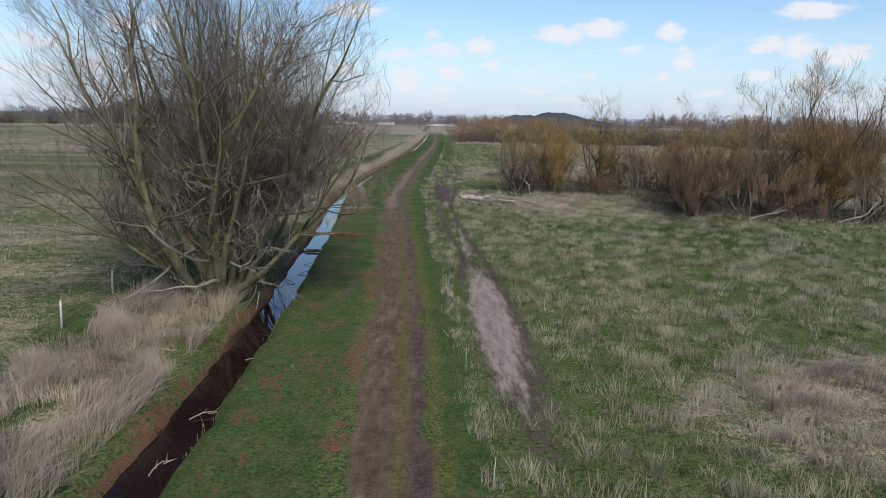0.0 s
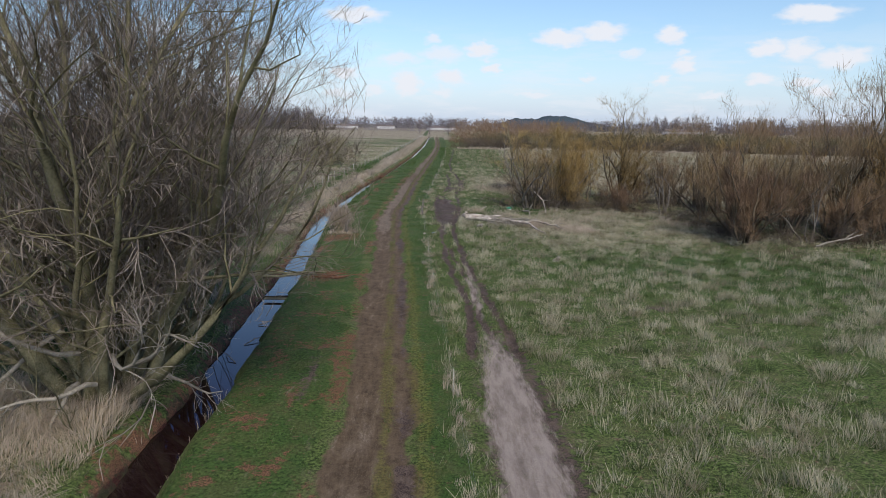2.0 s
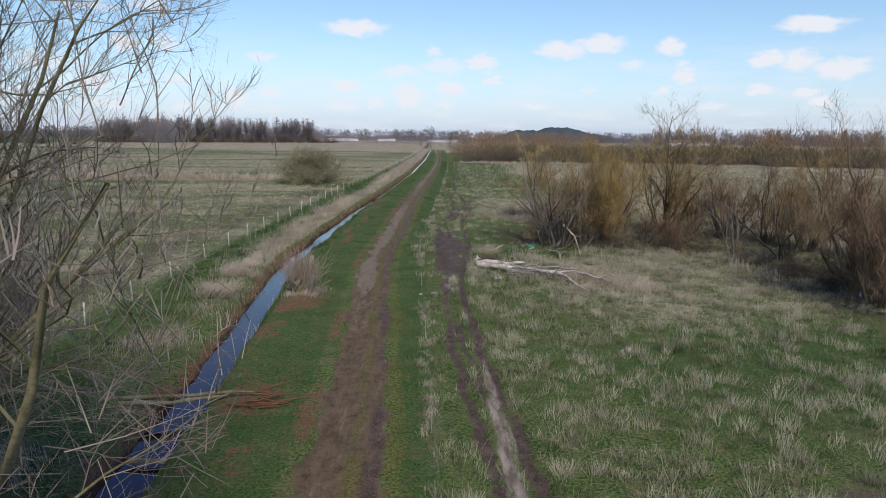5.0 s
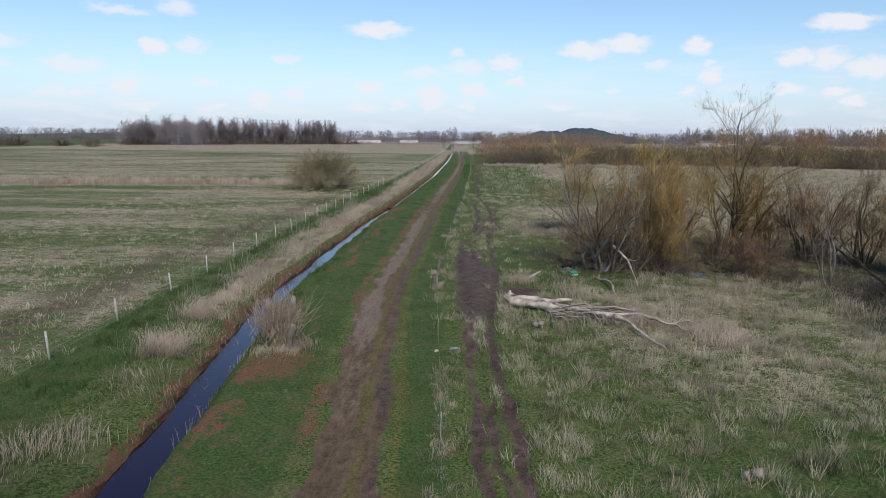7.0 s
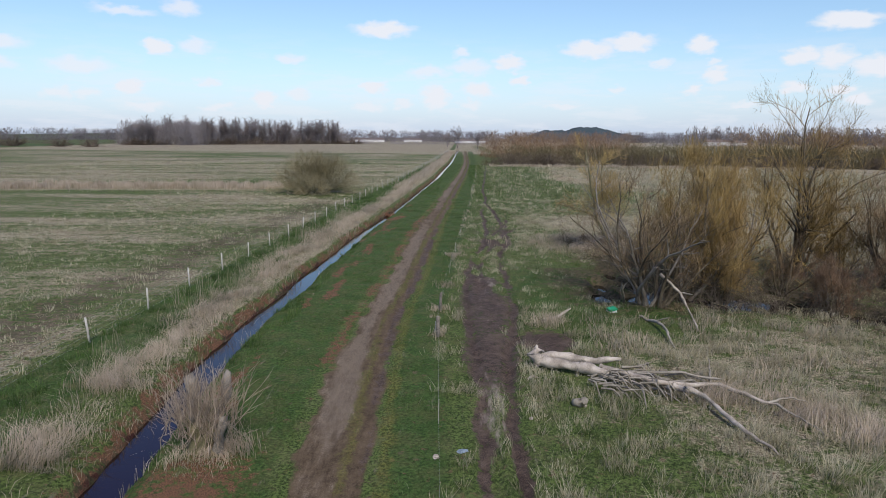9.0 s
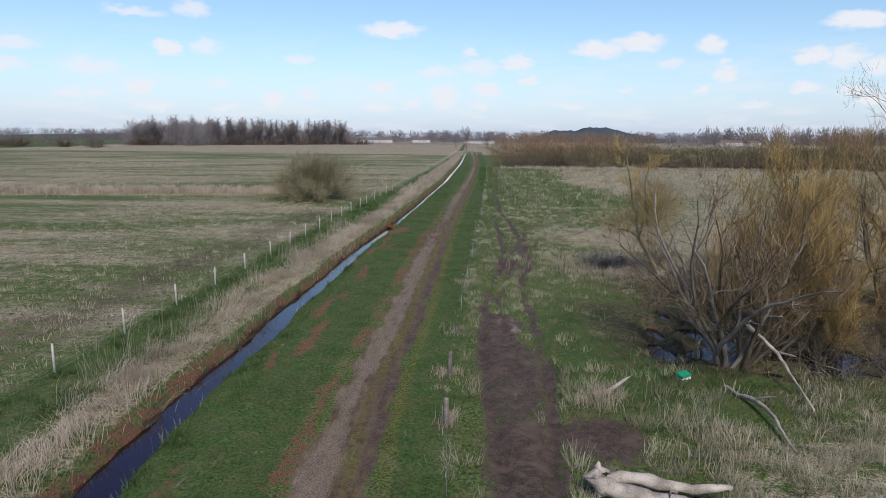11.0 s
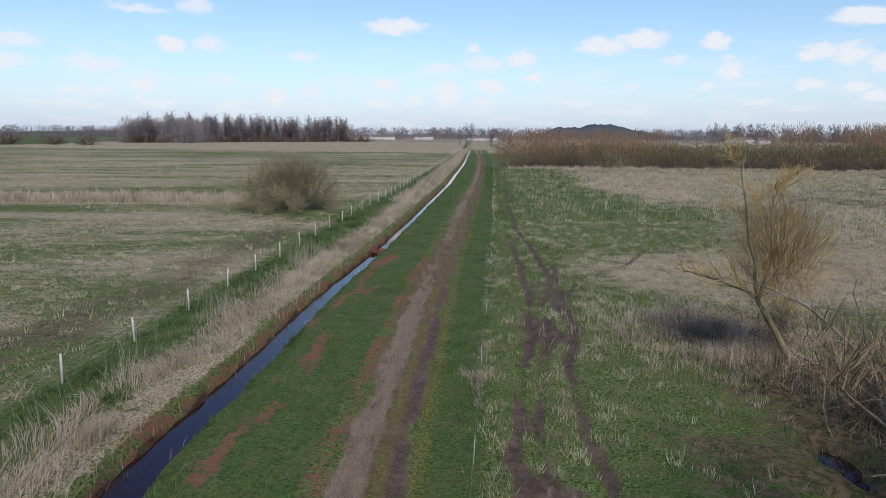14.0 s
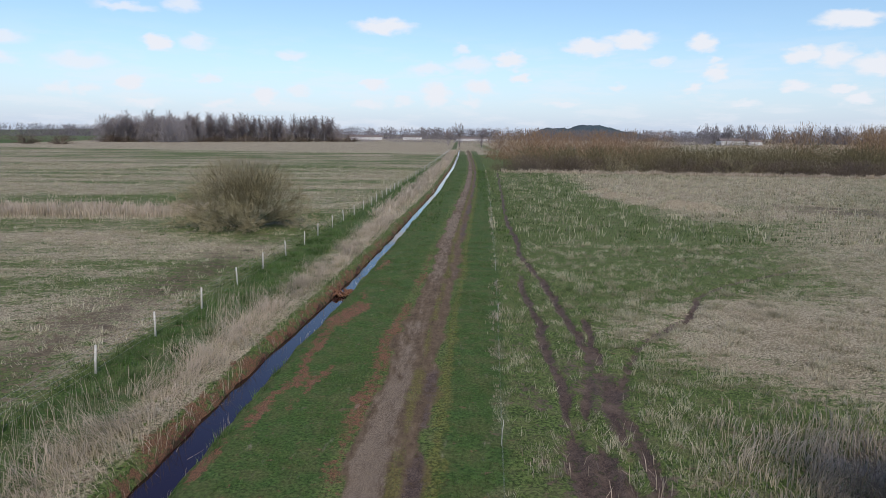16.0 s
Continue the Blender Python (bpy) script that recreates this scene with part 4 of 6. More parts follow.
def build_pond_trees():
    ochre = scrub_tree(11, "ochre_willow", 7.0, 9, 36, MAT_OCHRE, "bare willow with dense ochre twigs beside the pool", 1.2)
    brown = scrub_tree(12, "brown_alder", 6.5, 9, 40, MAT_BROWN, "bare brown many-stemmed alder at the water's edge", 0.62)
    tall = scrub_tree(13, "tall_alder", 10.5, 5, 24, MAT_BROWN, "tall dark bare alder rising above the scrub", 0.8)
    orange = scrub_tree(14, "orange_willow", 5.0, 9, 36, MAT_ORANGE, "low bushy willow with rusty orange twigs", 1.15)
    leaner = scrub_tree(19, "leaning_ochre_willow", 9.6, 9, 17, MAT_OCHRE, "tall ochre willow leaning out over the pool", 1.15, lean=(0.15, 0))
    grey = dead_tree(15, 7.0, 4, 30, "dead grey leafless tree standing at the pool's edge")
    kinds = {"o": ochre, "b": brown, "t": tall, "r": orange, "g": grey, "l": leaner}
    spots = [("b", 10.2, 70.9, 0, 1.1), ("g", 12.6, 73.0, 40, 1.05), ("o", 13.6, 74.2, 60, 1.02), ("o", 15.2, 76.6, 270, 0.85), ("o", 14.2, 72.2, 130, 0.5), ("g", 16.6, 76.0, 250, 1.1),
             ("g", 12.1, 79.6, 150, 1.0), ("l", 20.8, 78.4, 0, 1.0), ("o", 22.6, 76.8, 200, 0.45), ("b", 17.8, 73.4, 170, 0.5), ("b", 26.2, 76.4, 310, 0.9), ("b", 24.9, 75.6, 250, 0.95), ("b", 27.4, 73.6, 20, 1.0), ("g", 21.6, 67.2, 100, 0.95),
             ("r", 18.6, 70.2, 30, 0.55), ("b", 24.4, 65.5, 10, 0.8), ("o", 28.0, 69.0, 300, 0.9), ("r", 22.4, 53.4, 0, 1.2), ("b", 23.6, 56.6, 80, 1.15), ("t", 24.4, 58.6, 160, 0.85),
             ("g", 27.5, 54.5, 200, 1.0), ("b", 27.4, 57.2, 20, 1.0), ("b", 30.2, 56.2, 140, 1.05), ("t", 32.4, 58.6, 60, 1.08), ("r", 31.4, 53.8, 90, 0.9), ("o", 34.2, 55.6, 140, 1.05),
             ("t", 35.2, 56.4, 250, 1.05), ("g", 35.5, 51.8, 10, 0.9), ("b", 38.5, 54.0, 220, 1.25), ("t", 40.5, 57.5, 300, 1.05), ("o", 37.0, 58.5, 45, 1.0), ("b", 34.0, 60.5, 190, 1.0),
             ("b", 42.5, 55.0, 33, 1.2), ("o", 31.0, 63.5, 110, 0.9)]
    used = set()
    for k, x, y, turn, sc in spots:
        ob = kinds[k]
        if k in used:
            ob = copy_thing(ob, Matrix())
        used.add(k)
        at(ob, x, y, turn, sc)
    build_leaning_willow()
    snag = dead_tree(17, 8.8, 5, 40, "broken pale dead willow with forked trunk by the pool", lean=(-0.1, 0))
    at(snag, 9.8, 70.6)


build_pond_trees()


def build_brushwood():
    """Low dark tangles under the trees."""
    rng = np.random.default_rng(18)
    lines = []
    lv = [dict(n=5, kids=11, spread=50, ratio=0.55, sides=4, taper=0.3, wob=0.3, rise=-0.02, thin=0.6, least=0.01), dict(n=3, kids=4, spread=50, ratio=0.5, sides=3, taper=0.4, wob=0.3, rise=0.0, thin=0.7, least=0.008),
          dict(n=1, kids=0, spread=40, ratio=0.5, sides=3, taper=0.5, wob=0.25, rise=0.0)]
    for i in range(11):
        a = rng.uniform(0, 2 * np.pi)
        t = radians(rng.uniform(25, 80))
        grow(rng, (rng.normal(0, 0.7), rng.normal(0, 0.5), -0.05), (math.cos(a) * math.sin(t), math.sin(a) * math.sin(t), math.cos(t)), rng.uniform(0.9, 2.4), 0.022, lv, lines)
    one = tree_thing("brushwood", lines, 1, MAT_BARK, MAT_DARKBUSH, "low dark tangle of dead brushwood under the trees", "brushwood", single=True)
    spots = [(11.4, 71.0), (13.6, 70.2), (15.4, 70.9), (17.4, 70.4), (19.4, 70.4), (20.9, 68.4), (22.3, 65.6), (22.8, 62.6), (22.6, 59.4), (22.2, 56.0), (23.4, 53.6), (25.6, 53.0),
             (28.2, 53.0), (31.0, 52.6), (33.6, 52.2), (36.4, 52.2), (39.0, 52.6), (11.8, 74.0), (10.8, 87.0), (12.4, 86.2), (10.6, 83.2), (11.6, 81.4), (12.8, 83.4), (11.0, 79.6), (13.2, 80.2), (9.6, 88.6), (12.8, 89.2), (24.6, 60.5), (26.8, 55.6), (16.2, 73.6), (18.4, 74.8), (20.2, 75.4), (22.0, 75.0), (23.8, 74.6), (25.6, 73.4), (27.2, 71.8), (14.0, 74.6), (20.8, 79.4), (12.8, 77.4)]
    for i, (x, y) in enumerate(spots):
        ob = one if i == 0 else copy_thing(one, Matrix())
        ob["group"] = "pool edge brushwood"
        at(ob, x, y, 77 * i, 0.75 + 0.35 * ((i * 7) % 5) / 5)


build_brushwood()

# ---- left meadow bush, hedge, far woods ----
def shrub(seed, h, w, mat, label, name="bush", stems=60, levels=3, thick=0.02, kids=7):
    rng = np.random.default_rng(seed)
    lines = []
    lv = [dict(n=5, kids=kids, spread=28, ratio=0.5, sides=4, taper=0.3, wob=0.1, rise=0.02, thin=0.6, least=thick * 0.5, **{"from": 0.15}),
          dict(n=3, kids=kids, spread=30, ratio=0.5, sides=3, taper=0.4, wob=0.14, rise=0.05, thin=0.7, least=thick * 0.45, **{"from": 0.1}),
          dict(n=1, kids=0, spread=25, ratio=0.5, sides=3, taper=0.5, wob=0.14, rise=0.05)][:levels]
    for i in range(stems):
        a = rng.uniform(0, 2 * np.pi)
        k = math.sqrt(rng.random())
        tilt = k * radians(84)
        ln = h * w / math.sqrt((w * math.cos(tilt)) ** 2 + (h * math.sin(tilt)) ** 2) * rng.uniform(0.72, 0.98)
        grow(rng, (math.cos(a) * k * w * 0.2, math.sin(a) * k * w * 0.2, -0.1), (math.cos(a) * math.sin(tilt), math.sin(a) * math.sin(tilt), math.cos(tilt)), ln, thick * 1.6, lv, lines)
    return tree_thing(name, lines, 1, MAT_DARKBUSH if mat is not MAT_OLIVE else MAT_BARK, mat, label, "bush")


def build_bush():
    rng = np.random.default_rng(21)
    lines = []
    lv = [dict(n=6, kids=9, spread=40, ratio=0.34, sides=5, taper=0.25, wob=0.12, rise=0.0, thin=0.5, least=0.014, **{"from": 0.25}),
          dict(n=3, kids=8, spread=42, ratio=0.55, sides=3, taper=0.4, wob=0.15, rise=0.03, thin=0.7, least=0.016, **{"from": 0.1}),
          dict(n=1, kids=3, spread=40, ratio=0.6, sides=3, taper=0.5, wob=0.15, rise=0.04, thin=0.8, least=0.014, **{"from": 0.1}),
          dict(n=1, kids=0, spread=25, ratio=0.5, sides=3, taper=0.5, wob=0.14, rise=0.05)]
    h, w = 5.9, 5.8
    for i in range(44):
        a, k = rng.uniform(0, 2 * np.pi), math.sqrt(rng.random())
        tilt = k * radians(80)
        ln = h * w / math.sqrt((w * math.cos(tilt)) ** 2 + (h * math.sin(tilt)) ** 2) * rng.uniform(0.75, 0.92)
        grow(rng, (math.cos(a) * k * 0.9, math.sin(a) * k * 0.9, -0.1), (math.cos(a) * math.sin(tilt), math.sin(a) * math.sin(tilt), math.cos(tilt)), ln, 0.05, lv, lines)
    lines += haze(rng, 11000, (0, 0, 3.25), (4.7, 4.7, 2.45), 0.9, 0.008)
    at(tree_thing("bush", lines, 2, MAT_BARK, MAT_OLIVE, "large rounded olive-brown bush standing alone in the meadow", "bush", single=True), -19.0, 131.5, 0, 1.1)


build_bush()


def build_hedge():
    a = shrub(31, 6.8, 6.0, MAT_THICKET, "olive-brown scrub bush in the thicket along the field edge", "hedge_bush", 60, 3, 0.03, 4)
    b = shrub(32, 6.2, 6.5, MAT_DARKBUSH, "dark bare scrub bush in the thicket along the field edge", "hedge_bush", 60, 3, 0.03, 4)
    c = shrub(33, 7.0, 5.5, MAT_OLIVE, "brown bare scrub bush in the thicket along the field edge", "hedge_bush", 60, 3, 0.03, 4)
    rng = random.Random(4)
    used = set()
    x = 10.0
    i = 0
    while x < 190:
        ob = [a, a, b, a, c][(i * 2 + rng.randrange(3)) % 5]
        if ob in used:
            ob = copy_thing(ob, Matrix())
        used.add(ob)
        ob["group"] = "field edge thicket"
        yy = 228.5 - 0.10 * (x - 10) + rng.uniform(-1.5, 1.5)
        at(ob, x + rng.uniform(-1.5, 1.5), yy, rng.uniform(0, 360), rng.uniform(0.66, 0.80) * (0.85 if x < 16 else 1.0), 0.0)
        x += 13.0
        i += 1


build_hedge()


def tall_tree(seed, h, mat, label, name, stems=1, thick=0.12, spread=30, kids=12):
    rng = np.random.default_rng(seed)
    lines = []
    lv = [dict(n=6, kids=kids, spread=spread, ratio=0.36, sides=5, taper=0.2, wob=0.05, rise=0.03, thin=0.6, least=thick, **{"from": 0.22}),
          dict(n=2, kids=5, spread=30, ratio=0.55, sides=3, taper=0.5, wob=0.1, rise=0.12, thin=0.8, least=thick * 0.8, **{"from": 0.1}),
          dict(n=1, kids=2, spread=28, ratio=0.7, sides=3, taper=0.5, wob=0.1, rise=0.1, thin=0.9, least=thick * 0.7),
          dict(n=1, kids=0, spread=28, ratio=0.6, sides=3, taper=0.6, wob=0.1, rise=0.1)]
    for i in range(stems):
        a = 2 * np.pi * i / max(stems, 1)
        t = 0.0 if stems == 1 else radians(rng.uniform(5, 24))
        grow(rng, (0, 0, -0.2), (math.cos(a) * math.sin(t), math.sin(a) * math.sin(t), math.cos(t)), h * 0.92, h * 0.012, lv, lines)
    wide = 0.15 if stems == 1 else 0.34
    lines += haze(rng, 520 if stems == 1 else 1000, (0, 0, 0.58 * h), (wide * h, wide * h, 0.38 * h), 0.09 * h, 0.045)
    return tree_thing(name, lines, 1, mat, mat, label)


def build_far_woods():
    rng = random.Random(9)
    poplar = tall_tree(41, 22, MAT_FARWOOD, "tall bare poplar in a distant row", "poplar_tree", 1, 0.06, 16, 20)
    wide = tall_tree(42, 20, MAT_FARWOOD, "bare broad tree in a distant wood", "far_tree", 4, 0.07, 32, 9)
    dark = shrub(44, 6, 7, MAT_DARKBUSH, "dark bare bush on the far field boundary", "far_bush", 30, 3, 0.10, 5)
    used = set()

    def put(ob, x, y, sc, group, fat=1.0):
        if ob in used:
            ob = copy_thing(ob, Matrix())
        used.add(ob)
        ob["group"] = group
        ob.matrix_basis = pose(x, y, 0, 0, 0, rng.uniform(0, 360))
        ob.scale = (sc * rng.uniform(0.9, 1.1) * fat, sc * rng.uniform(0.9, 1.1) * fat, sc * rng.uniform(0.93, 1.03))
    # the poplar wood across the left field, from (-268, 560) to (-120, 730)
    for i in range(3, 40):
        f = i / 39
        x, y = -272 + 150 * f, 560 + 165 * f
        put(wide if f < 0.30 and i % 2 else poplar, x + rng.uniform(-4, 4), y + rng.uniform(-6, 14), 0.85 if f < 0.3 and i % 2 else 1.06, "distant poplar wood", 1.5)
    for i in range(12):
        put(wide, -268 + i * 5.0, 575 + i * 5 + rng.uniform(0, 14), 0.9, "distant poplar wood")
    for i in range(26):
        put(dark, -262 + 6.3 * i + rng.uniform(-3, 3), 566 + 6.5 * i + rng.uniform(-8, 4), rng.uniform(0.7, 1.3), "distant field bushes")
    for x, y, s in [(2, 520, 0.75), (-6, 560, 0.6), (16, 500, 0.6), (26, 470, 0.5)]:
        put(wide, x, y, s, "trees at the end of the track")
    # left edge
    for x, y, s in [(-262, 470, 1.1), (-236, 462, 1.0), (-300, 480, 1.3), (-330, 500, 1.4)]:
        put(dark, x, y, s, "distant field bushes")


build_far_woods()


def far_mass(name, seed, spots, h, w, count, thick, mat, label, lift=0.8, fine=1.0):
    """A far wood as one object: for each tree a fan of upswept branches inside a rounded outline."""
    rng = np.random.default_rng(seed)
    V = []
    for x, y in spots:
        hh, ww = h * rng.uniform(1 - 0.2 * fine, 1 + 0.1 * fine), w * rng.uniform(0.8, 1.2)
        a, u, e = rng.uniform(0, 2 * np.pi, count), rng.random((count, 1)) ** 0.4, np.arccos(rng.random(count))
        p = np.stack([np.cos(a) * np.sin(e) * ww, np.sin(a) * np.sin(e) * ww, np.cos(e) * hh * 0.94], -1) * u
        way = p / np.array([ww, ww, hh]) + rng.normal(0, 0.25, (count, 3)) + np.array([0, 0, lift])
        way /= np.linalg.norm(way, axis=1, keepdims=True)
        ln = hh * rng.uniform(0.10, 0.26, (count, 1)) * fine
        across = np.cross(way, rng.normal(0, 1, (count, 3)))
        across *= thick / (np.linalg.norm(across, axis=1, keepdims=True) + 1e-9)
        p = p + np.array([x, y, 0])
        foot, tip = p - way * ln * 0.7, p + way * ln * 0.3
        V.append(np.stack([foot - across, foot + across, tip + across * 0.35, tip - across * 0.35], 1).reshape(-1, 3))
    V = np.concatenate(V)
    tagged(link_mesh(name, raw_mesh(name, V, np.arange(len(V)).reshape(-1, 4)), mat), label, "woodland", kind="stuff")


def build_far_masses():
    rng = random.Random(12)
    spots = [(-272 + 150 * f + rng.uniform(-6, 6), 575 + 165 * f + rng.uniform(0, 22)) for f in [rng.random() for _ in range(150)]]
    far_mass("distant_wood", 61, spots, 20, 5.5, 330, 0.10, MAT_FARWOOD, "hazy grey-brown bare wood across the fields", 0.9, 0.5)
    spots = [(-276 + 60 * rng.random(), 570 + 60 * rng.random()) for _ in range(64)]
    far_mass("distant_wood", 62, spots, 23, 8.5, 600, 0.12, MAT_FARWOOD, "dense dark bare copse across the fields", 0.6, 0.42)
    spots = [(rng.uniform(-760, 820), rng.uniform(1080, 1300)) for _ in range(420)]
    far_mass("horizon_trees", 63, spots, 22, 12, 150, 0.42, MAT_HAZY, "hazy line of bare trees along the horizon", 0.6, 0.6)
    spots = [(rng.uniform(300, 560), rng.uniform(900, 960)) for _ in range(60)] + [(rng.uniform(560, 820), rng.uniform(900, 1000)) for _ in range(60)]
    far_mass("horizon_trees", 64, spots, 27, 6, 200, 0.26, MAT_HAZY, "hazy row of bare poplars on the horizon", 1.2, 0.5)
    spots = [(rng.uniform(-140, 300), rng.uniform(720, 800)) for _ in range(100)]
    far_mass("horizon_bushes", 65, spots, 9, 8, 130, 0.16, MAT_FARWOOD, "low dark bushes on far field boundaries", 0.6, 0.5)
    spots = [(rng.uniform(-560, -290), rng.uniform(560, 640)) for _ in range(60)]
    far_mass("horizon_bushes", 66, spots, 6, 8, 130, 0.14, MAT_DARKBUSH, "low dark bushes on far field boundaries", 0.5, 0.5)
    spots = [(rng.uniform(-900, -520), rng.uniform(900, 1000)) for _ in range(90)]
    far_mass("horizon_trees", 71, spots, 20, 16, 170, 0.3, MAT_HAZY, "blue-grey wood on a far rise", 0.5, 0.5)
    spots = [(x, 235 - 0.1 * x + rng.uniform(-5, 12)) for x in [rng.uniform(14, 210) for _ in range(150)]]
    far_mass("thicket", 67, spots, 6.7, 5.0, 900, 0.040, MAT_THICKET, "dense olive-brown scrub thicket along the field edge", 0.5, 0.55)
    # low front layer in darker twigs, standing in for shadow at the base
    spots = [(x, 228.5 - 0.1 * x + rng.uniform(-2, 3)) for x in [rng.uniform(13, 200) for _ in range(110)]]
    far_mass("thicket", 69, spots, 4.2, 4.0, 450, 0.042, MAT_DARKBUSH, "dark brown foot of the scrub thicket, shade put in its colour", 0.4, 0.6)
    spots = [(rng.uniform(120, 340), rng.uniform(320, 360)) for _ in range(90)]
    far_mass("carr_wood", 68, spots, 15.5, 8.0, 560, 0.06, MAT_ORANGE, "rusty-brown bare carr wood behind the thicket", 0.7, 0.45)
    spots = [(rng.uniform(14, 62), rng.uniform(270, 315)) for _ in range(50)]
    far_mass("carr_wood", 70, spots, 11.5, 7.0, 560, 0.05, MAT_ORANGE, "rusty-brown bare carr wood behind the thicket", 0.7, 0.45)
    spots = [(rng.uniform(62, 150), rng.uniform(300, 340)) for _ in range(30)]
    far_mass("carr_wood", 72, spots, 8.0, 8.0, 400, 0.06, MAT_THICKET, "brown bare carr wood behind the thicket", 0.6, 0.5)


build_far_masses()


def build_far_hill():
    xs, ys = np.linspace(200, 820, 90), np.linspace(2100, 2700, 20)
    gx, gy = np.meshgrid(xs, ys)
    x, y = gx.ravel(), gy.ravel()
    ridge = np.interp(x, [200, 250, 290, 330, 385, 430, 460, 500, 540, 600, 660, 720], [0, 8, 30, 36, 32, 44, 47, 43, 31, 22, 8, 0])
    z = ridge * np.exp(-((y - 2350) / 130) ** 2) + (fnoise(x, y, 14, 3) - 0.5) * 14 - 1
    i = (np.arange(19)[:, None] * 90 + np.arange(89)[None]).ravel()
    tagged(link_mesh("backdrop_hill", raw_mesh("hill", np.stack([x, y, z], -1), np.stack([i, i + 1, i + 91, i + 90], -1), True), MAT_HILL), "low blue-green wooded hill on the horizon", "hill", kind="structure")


build_far_hill()


# ---- fences ----
def box_mesh(name, x0, x1, y0, y1, z0, z1, bevel=0.0):
    bm = bmesh.new()
    bmesh.ops.create_cube(bm, size=1.0, matrix=Matrix.Translation(((x0 + x1) / 2, (y0 + y1) / 2, (z0 + z1) / 2)) @ Matrix.Diagonal((x1 - x0, y1 - y0, z1 - z0, 1)))
    if bevel:
        bmesh.ops.bevel(bm, geom=bm.edges[:], offset=bevel, segments=2, affect="EDGES")
    me = bpy.data.meshes.new(name)
    bm.to_mesh(me)
    bm.free()
    return me


def post_mesh(name, r, h, seed, sides=8):
    rng = np.random.default_rng(seed)
    pts = np.array([(0, 0, -0.3), (rng.normal(0, 0.006), rng.normal(0, 0.006), h * 0.45), (rng.normal(0, 0.01), rng.normal(0, 0.01), h - 0.015), (0, 0, h)])
    me = tubes([(pts, np.array([r, r * 0.98, r * 0.95, r * 0.55]), sides)], name)
    bm = bmesh.new()
    bm.from_mesh(me)
    bmesh.ops.holes_fill(bm, edges=[e for e in bm.edges if e.is_boundary], sides=0)
    bm.to_mesh(me)
    bm.free()
    return me


def ground_z(x, y):
    return float(height(np.array([float(x)]), np.array([float(y)]))[0])


def build_left_fence():
    fence = tagged(new("field_fence"), "pale wooden posts with thin wire netting along the meadow", "fence")
    rng = random.Random(8)
    shapes = [post_mesh("post", 0.043, 1.0 + 0.02 * k, 50 + k) for k in range(4)]
    for m in shapes:
        m.materials.append(MAT_POST)
    ys = [17.3, 22.0, 26.7, 31.5, 36.3, 40.8, 45.2, 49.2, 53.65, 58.5, 63.7, 68.6, 73.0, 77.6, 82.2, 86.5, 91.1, 95.9, 100.1]
    while ys[-1] < 400:
        ys.append(ys[-1] + rng.uniform(4.2, 4.9))
    for y in ys:
        x = float(fence_x(y)) + rng.uniform(-0.08, 0.08)
        ob = new("post", shapes[rng.randrange(4)])
        ob.parent = fence
        ob.matrix_basis = pose(x, y, ground_z(x, y), rng.uniform(-3, 3), rng.uniform(-3, 3), rng.uniform(0, 360))
    lines = []
    py = np.arange(10, 400, 2.0)
    for h in (0.15, 0.35, 0.55, 0.75, 0.95):
        p = np.stack([fence_x(py), py, 0 * py + h], -1)
        lines.append((p, np.full(len(py), 0.0035), 3))
    link_mesh("wire", tubes(lines, "wire"), MAT_WIRE, fence, "thin grey wire strands")


def build_wire_fence():
    fence = tagged(new("electric_fence"), "low wire fence on thin pale stakes beside the track", "fence")
    stake = post_mesh("stake", 0.011, 0.76, 70, 6)
    stake.materials.append(MAT_POST)
    wood = [post_mesh("wooden_post", 0.075, 0.88, 71), post_mesh("wooden_post", 0.07, 0.86, 72)]
    for m in wood:
        m.materials.append(MAT_SNAG)
    for y in (12.2, 18.6, 27.2, 39.6, 48.0, 57.0, 77.5, 84.5, 91.1, 103.3, 114.1, 126, 138, 150, 163, 176, 190, 205, 220):
        x = float(wire_x(y))
        ob = new("stake", stake)
        ob.parent = fence
        ob.matrix_basis = pose(x, y, ground_z(x, y), random.uniform(-3, 3), random.uniform(-3, 3), 0)
    for k, y in enumerate((65.0, 69.0)):
        x = float(wire_x(y))
        ob = new("wooden_post", wood[k])
        ob.parent = fence
        ob["label"] = "short weathered wooden gate post"
        ob.matrix_basis = pose(x, y, ground_z(x, y), 0, 0, 40 * k)
    py = np.arange(8, 260, 1.5)
    lines = [(np.stack([wire_x(py), py, 0 * py + h], -1), np.full(len(py), 0.0018), 3) for h in (0.42, 0.72)]
    link_mesh("wire", tubes(lines, "wire"), MAT_WIRE, fence, "two thin fence wires")
    # a coil of wire on the nearer gate post
    a = np.linspace(0, 4 * np.pi, 40)
    x, y = float(wire_x(65.0)), 65.0
    coil = np.stack([x - 0.10 + 0.01 * np.cos(a * 3), y - 0.08 + 0.07 * np.cos(a), 0.55 + 0.17 * np.sin(a)], -1)
    link_mesh("wire_coil", tubes([(coil, np.full(40, 0.008), 4)], "wire_coil"), MAT_WIRE, fence, "coil of wire hung on the post")


build_left_fence()
build_wire_fence()


